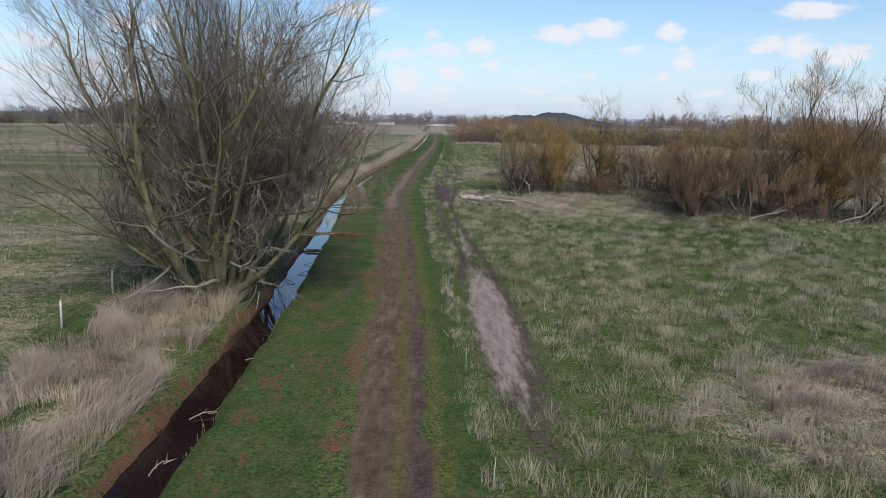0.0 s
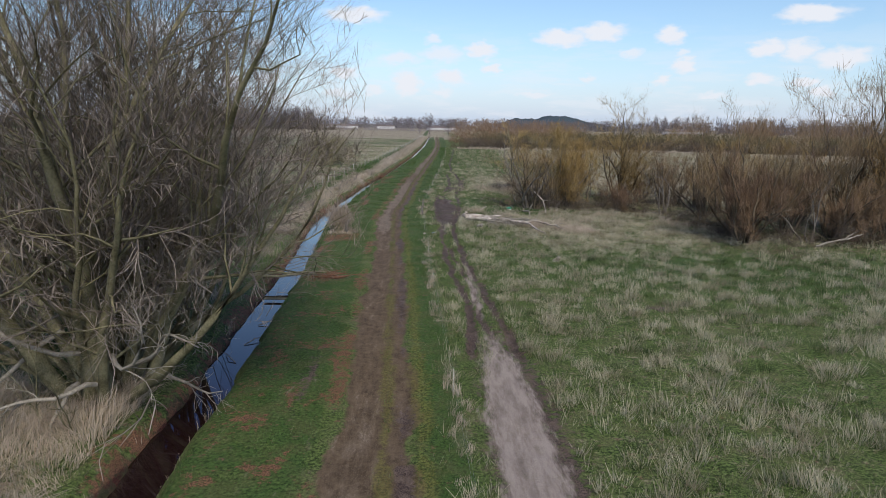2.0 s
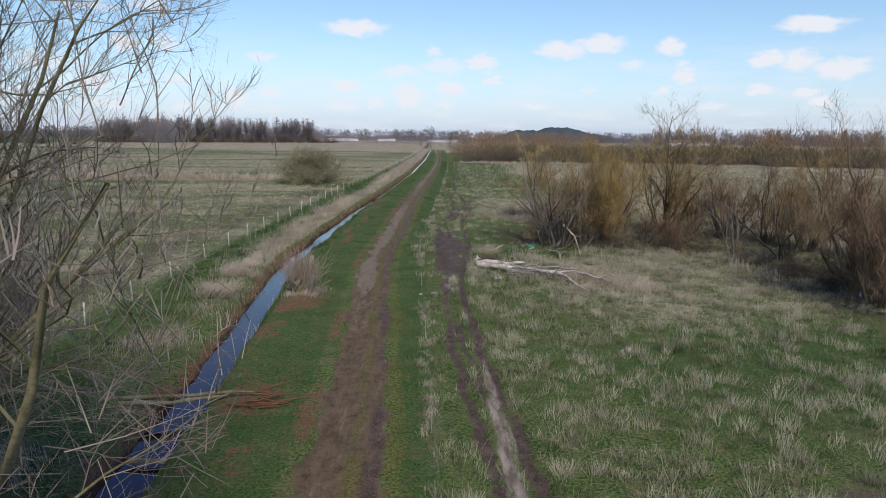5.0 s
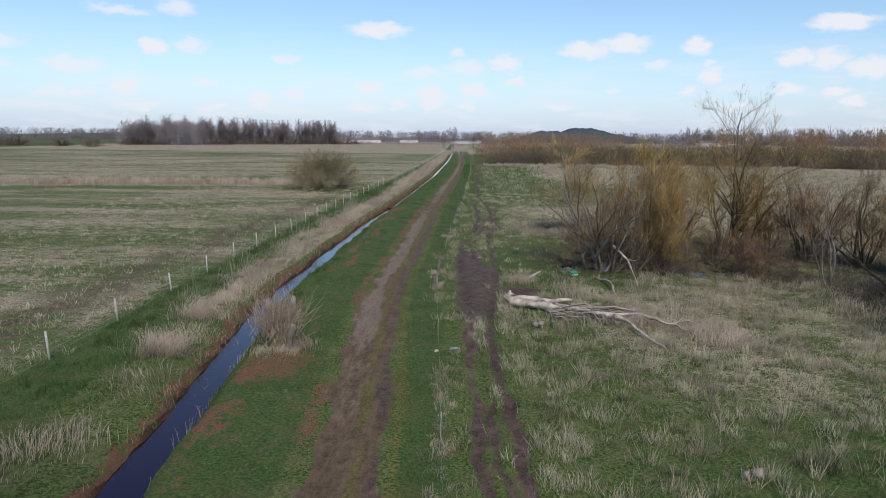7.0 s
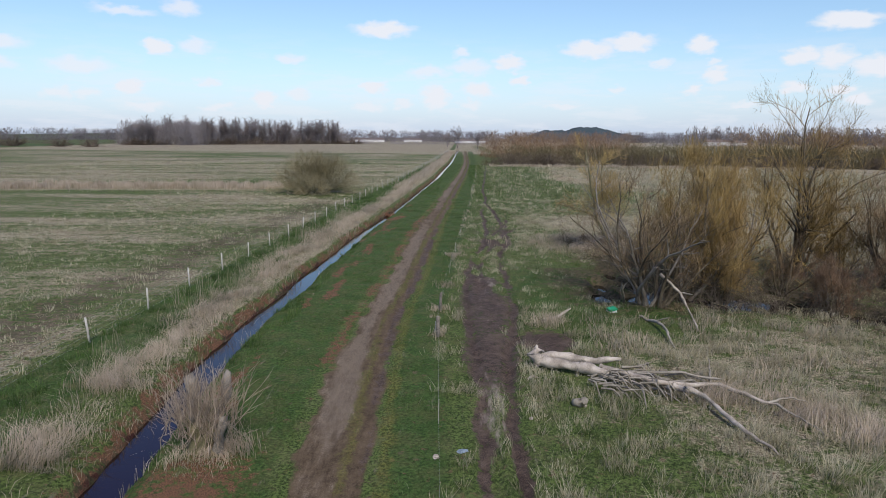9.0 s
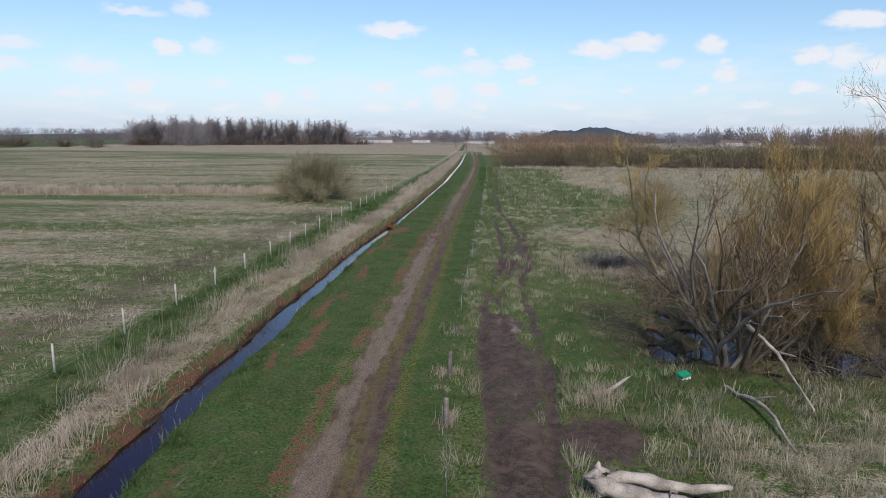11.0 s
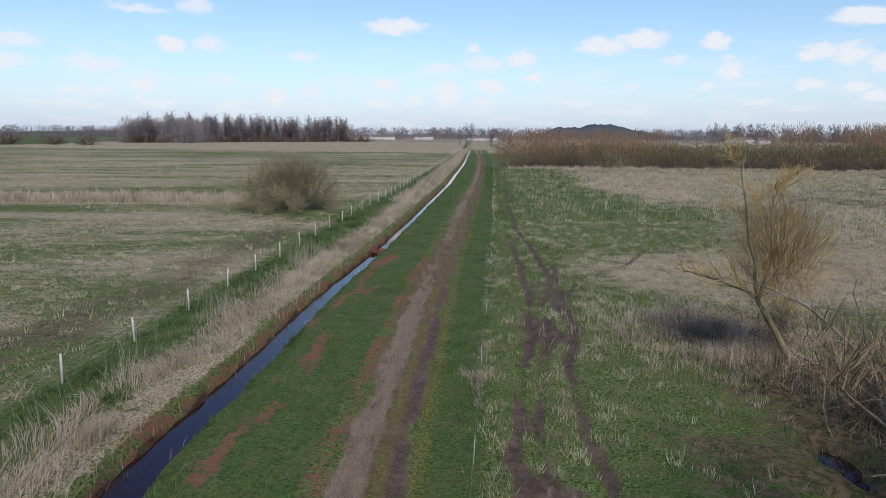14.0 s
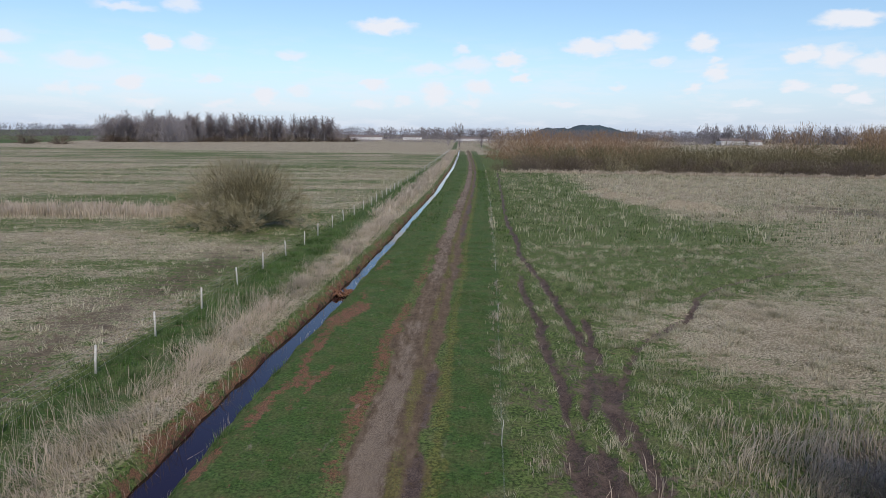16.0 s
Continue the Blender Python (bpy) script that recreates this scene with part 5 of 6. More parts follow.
# ---- dead timber ----
def bough(pts, r0, r1, sides=8, seed=0, bumps=0.12, n=14, cut=False):
    """A crooked branch through a few guide points."""
    rng = np.random.default_rng(seed)
    g = np.array(pts, float)
    s = np.linspace(0, len(g) - 1, n)
    P = np.stack([np.interp(s, range(len(g)), g[:, k]) for k in range(3)], -1)
    w = rng.normal(0, r0 * 0.35, (6, 3))
    P[1:-1] += np.stack([np.interp(np.linspace(0, 5, n), range(6), w[:, k]) for k in range(3)], -1)[1:-1]
    R = np.linspace(r0, r1, n) * (1 + np.interp(np.linspace(0, 7, n), range(8), rng.normal(0, bumps, 8)))
    if not cut:
        R[-1] = r1 * 0.3
    return (P, R, sides)


def log_mesh(name, r, h, seed):
    """A short cut log with flat sawn ends."""
    me = tubes([bough([(0, 0, -h / 2), (0.02, 0, 0), (0, 0.02, h / 2)], r, r * 0.92, 12, seed, 0.05, 5, True)], name)
    bm = bmesh.new()
    bm.from_mesh(me)
    bmesh.ops.holes_fill(bm, edges=[e for e in bm.edges if e.is_boundary], sides=0)
    bm.to_mesh(me)
    bm.free()
    return me


def build_fallen_tree():
    root = tagged(new("fallen_tree"), "bleached fallen tree lying in grass with broken branches", "dead tree")
    trunk = [bough([(3.45, 61.45, 0.36), (4.0, 61.2, 0.30), (4.8, 60.95, 0.28), (5.6, 60.5, 0.26), (6.1, 60.0, 0.2)], 0.23, 0.11, 18, 1, 0.10, 40),
             bough([(3.6, 61.6, 0.42), (4.4, 61.6, 0.40), (5.2, 61.35, 0.40), (5.8, 61.25, 0.45), (6.3, 61.25, 0.52)], 0.17, 0.07, 14, 2, 0.10, 30),
             bough([(3.5, 61.5, 0.35), (3.35, 61.6, 0.62), (3.42, 61.7, 0.85)], 0.22, 0.08, 10, 3, 0.12, 9)]
    for t in trunk:
        link_mesh("trunk", roughen(roughen(tubes([t], "trunk"), 0.06, 0.35), 0.025, 0.07), MAT_DEAD, root)
    limbs = [bough([(5.5, 60.9, 0.35), (6.2, 60.2, 0.35), (7.1, 59.5, 0.35), (8.8, 59.2, 0.42), (10.05, 58.05, 0.3)], 0.12, 0.06, 8, 5, 0.14, 26),
             bough([(10.05, 58.05, 0.3), (10.4, 57.2, 0.2), (10.7, 56.5, 0.08)], 0.05, 0.018, 6, 7),
             bough([(7.4, 59.3, 0.35), (8.1, 58.5, 0.3), (8.4, 57.0, 0.2), (8.8, 55.3, 0.08)], 0.10, 0.05, 8, 6, 0.14, 22),
             bough([(8.6, 59.3, 0.4), (8.9, 60.2, 0.5), (9.15, 61.0, 0.65)], 0.04, 0.015, 5, 8),
             bough([(9.9, 58.2, 0.3), (10.6, 58.3, 0.4), (11.1, 58.2, 0.3)], 0.04, 0.015, 5, 9),
             bough([(6.3, 60.4, 0.35), (7.6, 60.1, 0.5), (9.0, 59.5, 0.5)], 0.07, 0.03, 7, 4)]
    for l in limbs:
        link_mesh("limb", roughen(tubes([l], "limb"), 0.05, 0.25), MAT_DEAD if l[1][0] > 0.085 else MAT_GREY_WOOD, root)
    rng = np.random.default_rng(6)
    sticks = []
    for i in range(80):
        x, y = rng.normal(6.3, 0.75), rng.normal(60.0, 0.5)
        a = rng.normal(-0.6, 0.6)
        ln = rng.uniform(0.4, 1.4)
        z0 = rng.uniform(0.05, 0.5)
        sticks.append(bough([(x, y, z0), (x + math.cos(a) * ln / 2, y + math.sin(a) * ln / 2, z0 + rng.uniform(0, 0.15)), (x + math.cos(a) * ln, y + math.sin(a) * ln, 0.05)], rng.uniform(0.02, 0.055), 0.012, 5, 100 + i, 0.1, 5))
    for s in sticks:
        link_mesh("stick", tubes([s], "stick"), MAT_GREY_WOOD, root)
    for i, (x, y, a, ln, r) in enumerate([(4.4, 67.3, 0.5, 1.6, 0.10), (4.5, 58.2, 1.9, 0.5, 0.07), (3.0, 60.4, 0.2, 0.4, 0.05)]):
        ob = tagged(new("loose_branch", tubes([bough([(0, 0, r), (ln * 0.5, 0.05, r + 0.1), (ln, 0.1, r + 0.35 * (i == 0))], r, r * 0.5, 8, 200 + i, 0.1, 6)], "branch")), "short bleached branch lying on trampled ground", "branch")
        ob.data.materials.append(MAT_DEAD)
        ob.matrix_basis = pose(x, y, 0, 0, 0, math.degrees(a))
    # fallen boughs by the pool
    for i, pts in enumerate([[(10.4, 70.4, 1.6), (11.1, 69.6, 0.9), (11.0, 67.8, 0.35), (10.76, 66.3, 0.05)], [(9.0, 68.4, 0.06), (9.25, 66.9, 0.25), (9.3, 65.6, 0.25), (9.05, 63.9, 0.04)], [(26.5, 51.8, 0.1), (28.0, 51.4, 0.6), (29.5, 51.6, 1.0)],
                             [(33, 50.5, 0.1), (35.0, 50.2, 0.8), (36.5, 51.0, 1.8)], [(9.0, 71.2, 0.0), (8.4, 69.8, 0.9), (8.2, 69.0, 1.5)]]):
        ob = tagged(new("fallen_bough", roughen(tubes([bough(pts, 0.075, 0.035, 8, 300 + i, 0.14, 18), bough([pts[1], tuple(0.5 * (u + v) + w for u, v, w in zip(pts[1], pts[2], (0.35, 0.1, 0.35)))], 0.05, 0.02, 6, 320 + i, 0.1, 6)], "bough"), 0.05, 0.22)), "grey dead bough fallen at the edge of the pool", "branch")
        ob.data.materials.append(MAT_GREY_WOOD if i else MAT_DEAD)


def build_stumps():
    # pollard by the ditch
    root = tagged(new("pollard_stump"), "old cut willow stump with dry shoots beside the ditch", "tree stump")
    base = [bough([(-6.0, 55.3, -0.1), (-6.0, 55.3, 0.4), (-6.05, 55.35, 0.7)], 0.34, 0.24, 14, 401, 0.06, 7, True), bough([(-5.5, 55.2, -0.1), (-5.45, 55.15, 0.4), (-5.35, 55.2, 0.95)], 0.13, 0.11, 10, 402, 0.06, 6, True),
            bough([(-6.15, 55.5, 0.3), (-6.45, 55.9, 1.0), (-6.6, 56.1, 1.7)], 0.15, 0.12, 10, 403, 0.08, 7, True), bough([(-5.85, 55.6, 0.4), (-5.65, 56.1, 1.1), (-5.55, 56.3, 1.75)], 0.13, 0.11, 10, 404, 0.08, 7, True)]
    for b in base:
        me = tubes([b], "trunk")
        bm = bmesh.new()
        bm.from_mesh(me)
        bmesh.ops.holes_fill(bm, edges=[e for e in bm.edges if e.is_boundary], sides=0)
        bm.to_mesh(me)
        bm.free()
        link_mesh("trunk", roughen(me, 0.09, 0.25), MAT_SNAG if b[1][0] < 0.23 else MAT_BARK, root)
    rng = np.random.default_rng(7)
    lines = []
    lv = [dict(n=5, kids=5, spread=22, ratio=0.5, sides=3, taper=0.4, wob=0.14, rise=0.05, thin=0.7, least=0.006, **{"from": 0.2}), dict(n=3, kids=0, spread=20, ratio=0.5, sides=3, taper=0.4, wob=0.14, rise=0.0)]
    for i in range(170):
        a = rng.uniform(0, 2 * np.pi)
        t = radians(rng.uniform(3, 48))
        grow(rng, (-5.9 + rng.normal(0, 0.42), 55.3 + rng.normal(0, 0.3), rng.uniform(0.1, 1.0)), (math.cos(a) * math.sin(t), math.sin(a) * math.sin(t), math.cos(t)), rng.uniform(0.5, 1.5), 0.013, lv, lines)
    link_mesh("crown", tubes([(p, r, s) for l, p, r, s in lines], "crown", False), MAT_SHOOT, root, "thin dry upright shoots")
    # small stump in the rough grass
    for x, y, h, lab in [(7.8, 46.0, 0.35, "short grey cut stump in the rough grass"), (4.3, 58.3, 0.28, "small weathered log end beside the muddy ruts")]:
        ob = tagged(new("stump", log_mesh("stump", 0.13, h + 0.08, 410 + int(x))), lab, "tree stump")
        ob.data.materials.append(MAT_GREY_WOOD)
        ob.matrix_basis = pose(x, y, ground_z(x, y) + 0.12, 62, 20, 40)
    # poles laid over the ditch
    for i, pts in enumerate([[(-9.2, 41.6, 0.12), (-7.0, 41.8, 0.10), (-4.9, 42.1, 0.14)], [(-8.6, 41.3, 0.08), (-6.9, 41.5, 0.06), (-5.6, 41.9, 0.1)]]):
        ob = tagged(new("pole", tubes([bough(pts, 0.07, 0.05, 8, 420 + i, 0.06, 8)], "pole")), "rough dark pole laid across the ditch", "pole")
        ob.data.materials.append(MAT_BARK)
    ob = tagged(new("plank", box_mesh("plank", -7.25, -5.85, 38.6, 38.82, -0.40, -0.35, 0.01)), "narrow dark plank low across the ditch", "plank")
    ob.data.materials.append(MAT_BARK)
    ob.matrix_basis = pose(0, 0, 0)
    rng = np.random.default_rng(9)
    sticks = []
    for i in range(22):
        x, y, a, ln = rng.normal(-4.7, 0.45), rng.normal(41.6, 0.35), rng.normal(0.2, 0.5), rng.uniform(0.5, 1.3)
        sticks.append(bough([(x, y, 0.06), (x + math.cos(a) * ln, y + math.sin(a) * ln, 0.12)], 0.025, 0.012, 5, 500 + i, 0.1, 4))
    heap = tagged(new("stick_heap"), "small heap of rusty brown sticks on the bank", "branches")
    for s in sticks:
        link_mesh("stick", tubes([s], "stick"), MAT_RUSTY, heap)


def build_ditch_debris():
    """A clot of rusty sods and sticks across the water, and boughs lying in it."""
    rng = np.random.default_rng(31)
    root = tagged(new("debris_dam"), "clot of rust-brown sods and sticks blocking the ditch", "debris")
    for i in range(26):
        x, y, a, ln = rng.normal(-6.6, 0.3), rng.normal(109.4, 0.35), rng.uniform(0, 6.28), rng.uniform(0.3, 0.9)
        link_mesh("stick", tubes([bough([(x, y, -0.45), (x + math.cos(a) * ln * 0.5, y + math.sin(a) * ln * 0.5, -0.33 + rng.uniform(0, 0.15)), (x + math.cos(a) * ln, y + math.sin(a) * ln, -0.42)], rng.uniform(0.03, 0.09), 0.02, 6, 600 + i, 0.2, 5)], "stick"), MAT_RUSTY, root)
    for i, (x, y, a, ln) in enumerate([(-6.2, 16.2, 0.5, 0.9), (-6.1, 13.4, 1.2, 0.8), (-6.5, 32.6, 0.9, 1.3), (-6.3, 30.8, 2.2, 1.1), (-6.6, 35.0, 0.3, 0.9), (-5.9, 20.6, 0.1, 1.4)]):
        parts_of = [bough([(0, 0, 0), (ln * 0.5, 0.08, 0.10), (ln, -0.05, 0.02)], 0.022, 0.008, 5, 700 + i, 0.1, 6)]
        parts_of += [bough([(ln * f, 0, 0.06), (ln * f + 0.25, 0.2 * s, 0.12)], 0.012, 0.005, 4, 710 + i, 0.1, 4) for f, s in ((0.3, 1), (0.55, -1), (0.7, 1))]
        ob = tagged(new("drift_branch", tubes(parts_of, "drift_branch")), "thin pale branch lying in the ditch water", "branch")
        ob.data.materials.append(MAT_GREY_WOOD)
        ob.matrix_basis = pose(x, y, -0.48, 0, 0, math.degrees(a))


build_fallen_tree()
build_stumps()
build_ditch_debris()


def build_green_box():
    root = tagged(new("plastic_crate"), "green and white plastic box lying at the pool's edge", "box")
    link_mesh("base", box_mesh("base", -0.27, 0.27, -0.2, 0.2, 0.0, 0.16, 0.02), MAT_WHITE, root, "white lower half")
    link_mesh("lid", box_mesh("lid", -0.29, 0.29, -0.22, 0.22, 0.165, 0.30, 0.03), MAT_GREEN, root, "bright green lid")
    root.matrix_basis = pose(7.85, 69.2, ground_z(7.85, 69.2) - 0.02, 8, -6, 25)
    root.scale = (0.75, 0.75, 0.75)


build_green_box()


def build_litter():
    """A pale stone and a crumpled scrap of plastic by the wire."""
    for name, x, y, size, m, label, cat in [("stone", 0.08, 55.0, (0.08, 0.07, 0.06), MAT_DEAD, "pale rounded stone lying beside the fence wire", "stone"),
                                            ("plastic_scrap", 0.75, 55.3, (0.15, 0.09, 0.04), MAT_SCRAP, "crumpled blue-grey plastic scrap in the grass", "rubbish"),
                                            ("stone", 2.75, 57.4, (0.07, 0.06, 0.04), MAT_DEAD, "small pale stone on the trampled mud", "stone")]:
        bm = bmesh.new()
        bmesh.ops.create_icosphere(bm, subdivisions=3, radius=1.0)
        for v in bm.verts:
            k = 1 + 0.35 * noise.noise(v.co * 1.6 + Vector((x, y, 0))) + 0.2 * noise.noise(v.co * 4.1)
            v.co = Vector((v.co.x * size[0] * k, v.co.y * size[1] * k, v.co.z * size[2] * k))
        me = bpy.data.meshes.new(name)
        bm.to_mesh(me)
        bm.free()
        ob = tagged(link_mesh(name, me, m), label, cat)
        ob.matrix_basis = pose(x, y, ground_z(x, y) + size[2] * 0.5, 0, 0, 30 * x)


build_litter()


def build_far_farm():
    for x, y, w, d, h in [(-62, 1000, 26, 12, 6), (20, 930, 40, 12, 5), (-122, 960, 44, 12, 6), (-222, 735, 30, 8, 4.5), (300, 800, 26, 12, 7), (330, 810, 14, 10, 6)]:
        root = tagged(new("farm_building"), "long pale farm shed far across the fields", "building")
        link_mesh("wall", box_mesh("wall", -w / 2, w / 2, -d / 2, d / 2, 0, h * 0.6), MAT_STONE, root)
        bm = bmesh.new()
        z0, z1 = h * 0.6 + 0.01, h
        vs = [bm.verts.new(p) for p in [(-w / 2 - 0.4, -d / 2 - 0.4, z0), (w / 2 + 0.4, -d / 2 - 0.4, z0), (w / 2 + 0.4, d / 2 + 0.4, z0), (-w / 2 - 0.4, d / 2 + 0.4, z0), (-w / 2 - 0.4, 0, z1), (w / 2 + 0.4, 0, z1)]]
        for f in ((0, 1, 5, 4), (2, 3, 4, 5), (0, 4, 3), (1, 2, 5), (3, 2, 1, 0)):
            bm.faces.new([vs[i] for i in f])
        me = bpy.data.meshes.new("roof")
        bm.to_mesh(me)
        bm.free()
        link_mesh("roof", me, MAT_ROOF, root)
        root.matrix_basis = pose(x, y, 0, 0, 0, 4)


build_far_farm()


# ---- grass, reeds ----
def scatter(seed, x0, x1, y0, y1, per, clump=0, radius=0.12):
    """Points over a rectangle; with clump, that many round each centre."""
    rng = np.random.default_rng(seed)
    n = int((x1 - x0) * (y1 - y0) * per)
    x, y = rng.uniform(x0, x1, n), rng.uniform(y0, y1, n)
    if clump:
        ident = np.repeat(np.arange(n), clump)
        dx, dy = rng.normal(0, radius, n * clump), rng.normal(0, radius, n * clump)
        return np.repeat(x, clump) + dx, np.repeat(y, clump) + dy, ident, np.arctan2(dy, dx), rng
    return x, y, np.arange(n), rng.uniform(0, 6.283, n), rng


def bare(m):
    return np.maximum.reduce([m["track"] * (1 - 0.6 * m["moss"]), step(m["mud"], 0.3, 0.6), m["pale"], 0.8 * m["rust"]])


def grass_field(name, seed, rect, per, h, w, label, clump=0, radius=0.12, lean=0.5, tone_bias=0.0, keep_dark=0.5, lush_boost=0.0, spread=1.0, patchy=0.0, side=0):
    x, y, ident, out, rng = scatter(seed, *rect, per, clump, radius)
    m = masks(x, y)
    d = x - ditch_x(y)
    wet = step(pond_field(x, y), 0.1, 0.5)
    bank = step(d, -2.6, -2.0) * (1 - step(d, -0.9, -0.7))
    keep = (rng.random(len(x)) > bare(m)) & (rng.random(len(x)) > 0.6 * bank) & (rng.random(len(x)) > wet * 0.65) & ((d < -0.85) | (d > 0.70)) & (rng.random(len(x)) > keep_dark * m["dark"])
    if side:
        # the sward changes raggedly along the wire
        keep &= side * (x - wire_x(y) - 0.1 + rng.normal(0, 0.28, len(x)) + (fnoise(x, y, 1.5, 140) - 0.5) * 1.6) > 0
    x, y, ident, out = x[keep], y[keep], ident[keep], out[keep]
    dry, lush = m["dry"][keep], m["lush"][keep]
    tuft = fnoise(x, y, 0.75, seed + 8)
    cl = np.random.default_rng(seed + 1).random(ident.max() + 1)[ident] if clump else rng.random(len(x))
    tone = np.clip(step(dry + (cl - 0.42) * spread + tone_bias - lush * 0.35 + ((fnoise(x, y, 5, seed) - 0.5) * 0.5 + (tuft - 0.5) * 1.7) * patchy, 0.25, 0.75) * 0.92 + rng.normal(0, 0.1, len(x)), 0, 1)
    size = (0.4 + 1.2 * step(tuft, 0.38, 0.64)) * (0.7 + 0.6 * cl) * rng.uniform(0.6, 1.2, len(x)) * (1 + lush_boost * lush) * (0.85 + 0.4 * tone)
    blades(name, x, y, height(x, y), h * size, np.full(len(x), w), rng.uniform(0.1, 1, len(x)) * lean, tone, MAT_BLADE, label, seed=seed, rnd=np.clip(cl * 0.35 + rng.random(len(x)) * 0.3 + 0.55 * step(fnoise(x, y, 0.9, seed + 3), 0.3, 0.7) - 0.1, 0, 1), out=out, rich=np.clip(lush, 0, 1))


def build_grass():
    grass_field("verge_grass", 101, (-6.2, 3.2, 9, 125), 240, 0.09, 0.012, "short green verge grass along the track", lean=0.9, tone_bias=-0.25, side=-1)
    grass_field("rough_grass", 102, (-1.2, 26, 9, 70), 19, 0.17, 0.015, "rough grass with pale dead tips", clump=15, radius=0.09, lean=0.9, spread=1.4, tone_bias=-0.10, patchy=2.0, side=1)
    grass_field("straw_tussocks", 109, (3, 30, 9, 70), 1.1, 0.25, 0.017, "straw-coloured grass tussocks", clump=52, radius=0.15, lean=0.8, spread=0.9, tone_bias=0.18)
    grass_field("rough_grass", 110, (26, 40, 14, 60), 6, 0.15, 0.028, "rough grass with pale dead tips", clump=11, radius=0.1, lean=0.9, spread=2.2, tone_bias=0.2, patchy=1.6)
    grass_field("rough_grass", 103, (-0.8, 30, 70, 125), 11, 0.13, 0.018, "rough grass with pale dead tips", clump=12, radius=0.09, lean=0.9, spread=1.4, tone_bias=0.02, patchy=1.8, side=1)
    grass_field("straw_tussocks", 111, (5, 26, 70, 110), 0.7, 0.26, 0.014, "straw-coloured grass tussocks", clump=50, radius=0.15, lean=0.8, spread=0.7, tone_bias=0.2)
    grass_field("rough_grass", 104, (30, 70, 20, 130), 1.6, 0.28, 0.05, "dry rough grass beyond the pool", clump=9, radius=0.25, lean=0.6)
    grass_field("rough_grass", 105, (3, 100, 125, 226), 1.2, 0.30, 0.07, "dry rough grass towards the thicket", clump=8, radius=0.3, lean=0.6)
    grass_field("bank_grass", 106, (-13.6, -6.6, 9, 130), 20, 0.15, 0.02, "green bank grass between ditch and fence", clump=9, radius=0.07, lean=0.8, tone_bias=-0.35, lush_boost=0.5)
    grass_field("verge_grass", 112, (-6.0, 9.0, 125, 235), 22, 0.12, 0.045, "short green verge grass along the track", lean=0.9, tone_bias=-0.1)
    grass_field("bank_grass", 113, (-13.0, -2.0, 130, 235), 18, 0.2, 0.05, "green bank grass between ditch and fence", lean=0.8, tone_bias=-0.1)
    grass_field("meadow_grass", 107, (-40, -13.4, 14, 130), 4.5, 0.12, 0.035, "thin patchy meadow grass", clump=9, radius=0.12, lean=0.9, spread=1.6, tone_bias=0.1)
    grass_field("meadow_grass", 108, (-110, -10, 130, 240), 0.8, 0.16, 0.08, "thin patchy meadow grass", clump=8, radius=0.4, lean=0.9)


def reed_bed(name, seed, x, y, h, label, w=0.014, lean=1.0):
    """Dry stems in leaning clumps of uneven height."""
    rng = np.random.default_rng(seed)
    n = len(x)
    clump = fnoise(x, y, 1.1, seed)
    out = fnoise(x, y, 2.0, seed + 5) * 14
    size = h * (0.35 + 1.1 * step(clump, 0.25, 0.75)) * rng.uniform(0.5, 1.15, n)
    tone = np.clip(0.78 + 0.3 * step(fnoise(x, y, 0.9, seed + 9), 0.3, 0.6) - 0.35 * (rng.random(n) < 0.12), 0, 1)
    blades(name, x, y, height(x, y), size, np.full(n, w), rng.uniform(0.05, 1, n) ** 1.5 * lean * 1.5, tone, MAT_REED_BLADE, label, "reeds", seed=seed, three=True, out=out,
           rnd=np.clip(0.15 + 0.5 * fnoise(x, y, 1.7, seed + 7) + 0.4 * rng.random(n), 0, 1))


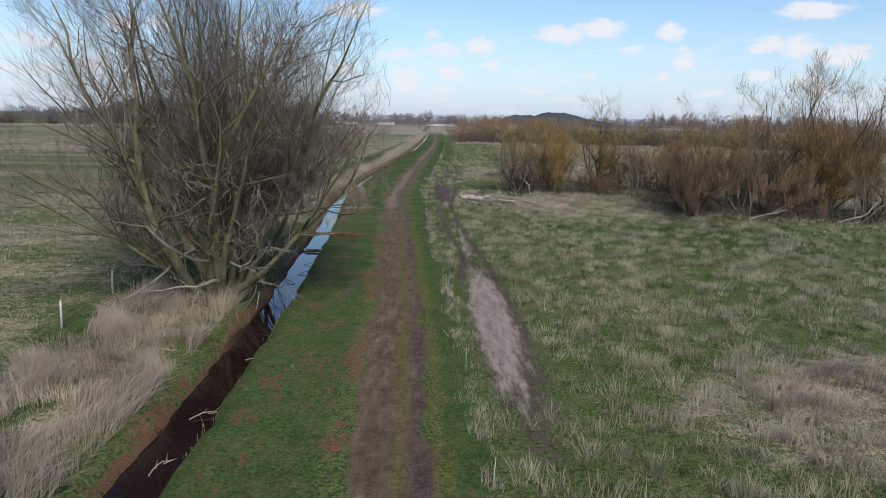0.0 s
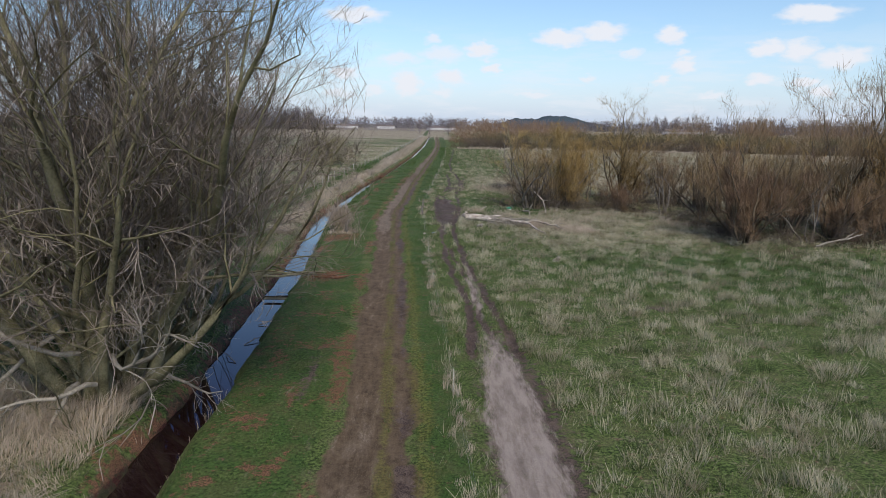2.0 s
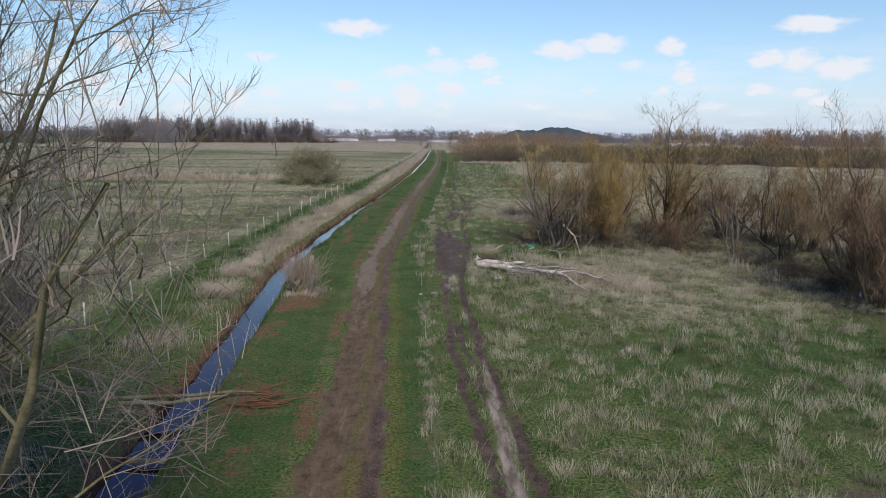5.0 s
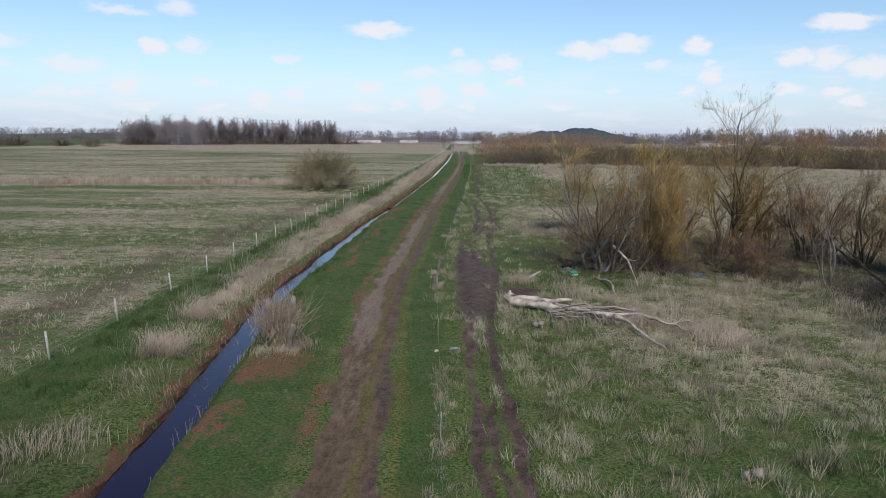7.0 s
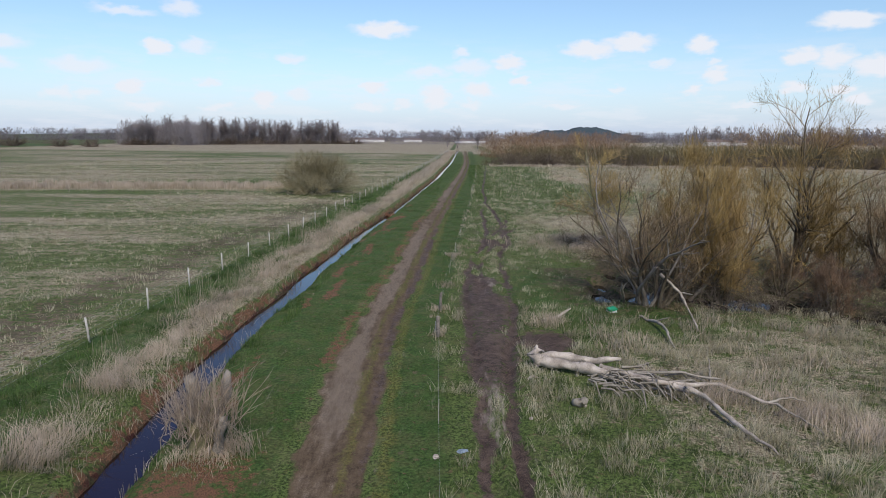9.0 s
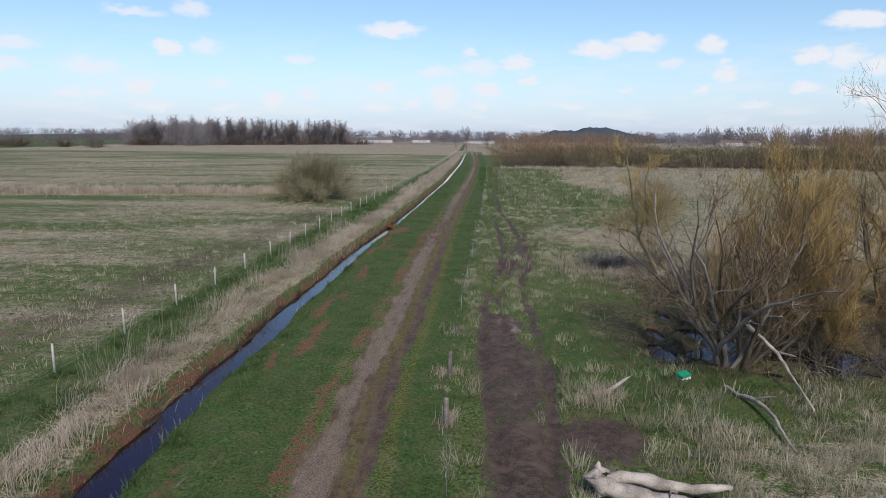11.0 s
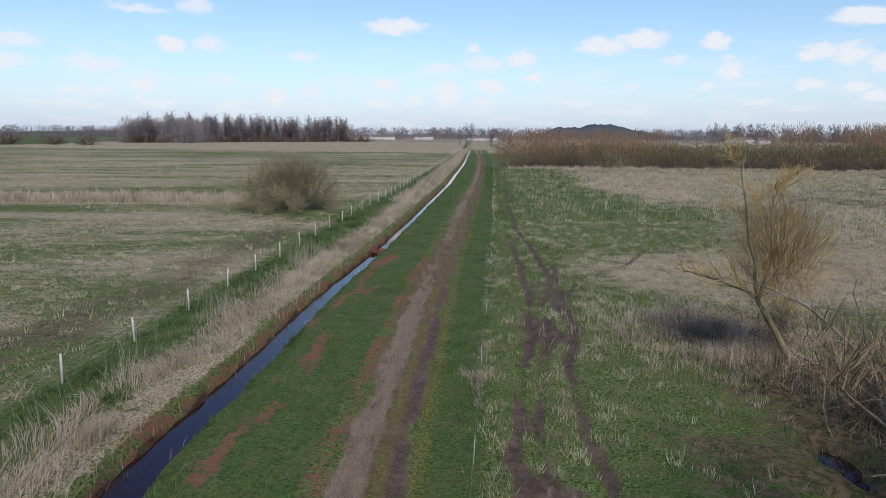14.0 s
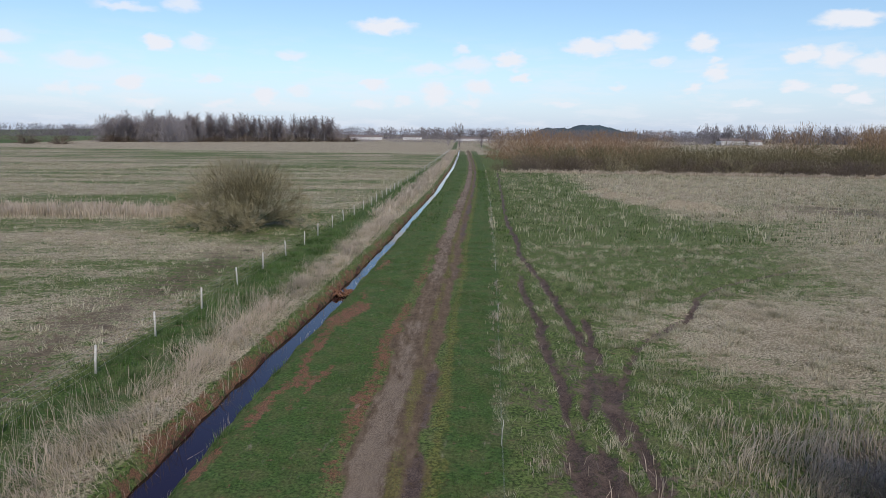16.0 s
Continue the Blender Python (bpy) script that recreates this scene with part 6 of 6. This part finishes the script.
def build_reeds():
    rng = np.random.default_rng(77)
    # dense dry bed on the near bank
    n = 31000
    y = rng.uniform(8, 27, n)
    x = rng.uniform(-12.0, -7.0, n)
    d = x - ditch_x(y)
    k = (fnoise(x, y, 2.5, 120) > 0.33) & (d < -1.25)
    reed_bed("dry_reeds", 201, x[k], y[k], 0.66, "dense bed of dry straw-coloured reeds on the bank", 0.013, 1.4)
    # narrow bed that follows the ditch
    n = 27000
    y = 54 + 86 * rng.random(n) ** 1.2
    c = ditch_x(y) - 2.15 - 0.4 * (fnoise(0 * y, y, 12, 121) - 0.5)
    x = c + rng.normal(0, 0.6, n)
    k = fnoise(x, y, 3.2, 122) > np.interp(y, [54, 60, 68], [0.5, 0.42, 0.30])
    reed_bed("dry_reeds", 202, x[k], y[k], 0.55, "strip of dry pale reeds along the ditch", 0.014, 1.7)
    n = 14000
    y = rng.uniform(140, 400, n)
    x = ditch_x(y) - 2.9 + rng.normal(0, 0.7, n)
    reed_bed("dry_reeds", 203, x, y, 1.0, "strip of dry pale reeds along the ditch", 0.06)
    # taller plumes by the fence
    n = 1300
    y = rng.uniform(62, 110, n)
    x = ditch_x(y) - 3.6 + rng.normal(0, 0.45, n)
    k = fnoise(x, y, 2.2, 123) > 0.56
    reed_bed("tall_reeds", 204, x[k], y[k], 1.5, "tall plumed reed stems standing above the bank", 0.010, 0.5)
    # pale strip in the left meadow
    n = 14000
    x = rng.uniform(-72, -26, n)
    y = 139.5 + 0.07 * (x + 40) + rng.normal(0, 2.0, n)
    reed_bed("dry_reeds", 205, x, y, 0.9, "pale strip of dry reeds in the meadow", 0.07, 0.5)
    # brushwood tufts by the pool and under the leaning tree
    n = 9000
    x, y = rng.normal(10.8, 2.4, n), rng.normal(88.5, 2.2, n)
    reed_bed("dry_reeds", 206, x, y, 0.5, "dead brown stalks round the wet hollow", 0.02, 0.8)
    n = 9000
    x, y = rng.uniform(6, 26, n), rng.uniform(60, 68, n)
    k = (fnoise(x, y, 1.6, 125) > 0.52) & (pond_field(x, y) < 0.1)
    reed_bed("dry_tussocks", 207, x[k], y[k], 0.4, "pale dry grass tussocks before the pool", 0.02, 0.7)
    n = 6000
    x = rng.uniform(10, 100, n)
    y = 222.5 - 0.10 * (x - 10) + rng.normal(0, 0.8, n)
    reed_bed("dry_reeds", 208, x, y, 0.75, "pale dry reeds at the foot of the thicket", 0.10, 0.5)


def build_tufts():
    """Single tufts of dead grass on the bank, by the pollard and along the wire."""
    rng = np.random.default_rng(91)
    xs, ys = [], []
    for cx, cy, n, r in [(-9.7, 47.2, 350, 0.6), (-10.4, 46.2, 250, 0.6), (-9.8, 57.2, 450, 0.7), (-10.3, 59.5, 450, 0.7), (-9.2, 51.5, 250, 0.8), (-5.9, 54.9, 1100, 0.45), (-5.2, 55.2, 500, 0.3), (-10.3, 34.5, 500, 0.5), (-9.6, 37.5, 500, 0.5),
                         (-0.2, 69.2, 260, 0.25), (-0.1, 65.2, 160, 0.2), (0.1, 74.0, 240, 0.3), (0.4, 83.4, 240, 0.3), (10.9, 58.0, 1500, 0.7), (8.6, 59.0, 900, 0.6), (12.0, 56.5, 900, 0.6), (4.6, 67.0, 400, 0.4), (2.0, 90.0, 100, 0.3)]:
        xs.append(rng.normal(cx, r, n))
        ys.append(rng.normal(cy, r, n))
    x, y = np.concatenate(xs), np.concatenate(ys)
    reed_bed("dead_tufts", 211, x, y, 0.42, "tufts of pale dead grass", 0.013, 0.9)
    # pinkish straw tussocks in the dry corner of the rough field
    cx, cy = rng.uniform(8, 21, 900), rng.uniform(9, 23, 900)
    k = masks(cx, cy)["dry"] * rng.uniform(0.6, 1.3, 900) > 0.46
    cx, cy = np.repeat(cx[k], 46), np.repeat(cy[k], 46)
    reed_bed("straw_tussocks", 213, cx + rng.normal(0, 0.11, len(cx)), cy + rng.normal(0, 0.11, len(cx)), 0.34, "tall pinkish straw-coloured grass tussocks", 0.015, 1.2)
    # dead tufts caught along the wire
    cy = rng.uniform(9, 150, 420)
    cx = wire_x(cy) + rng.normal(0, 0.16, 420)
    k = fnoise(cx, cy, 4, 131) > 0.45
    cx, cy = np.repeat(cx[k], 22), np.repeat(cy[k], 22)
    reed_bed("dead_tufts", 214, cx + rng.normal(0, 0.07, len(cx)), cy + rng.normal(0, 0.09, len(cx)), 0.22, "tufts of bleached dead grass along the wire", 0.010, 0.9)
    # thin stems along the water's edge
    y = rng.uniform(12, 120, 900)
    x = ditch_x(y) + np.where(rng.random(900) < 0.7, 0.62, -0.72) + rng.normal(0, 0.06, 900)
    k = fnoise(x, y, 1.2, 130) > 0.5
    reed_bed("edge_stems", 212, x[k], y[k], 0.4, "thin dry stems at the water's edge", 0.010, 0.4)


build_grass()
build_reeds()
build_tufts()
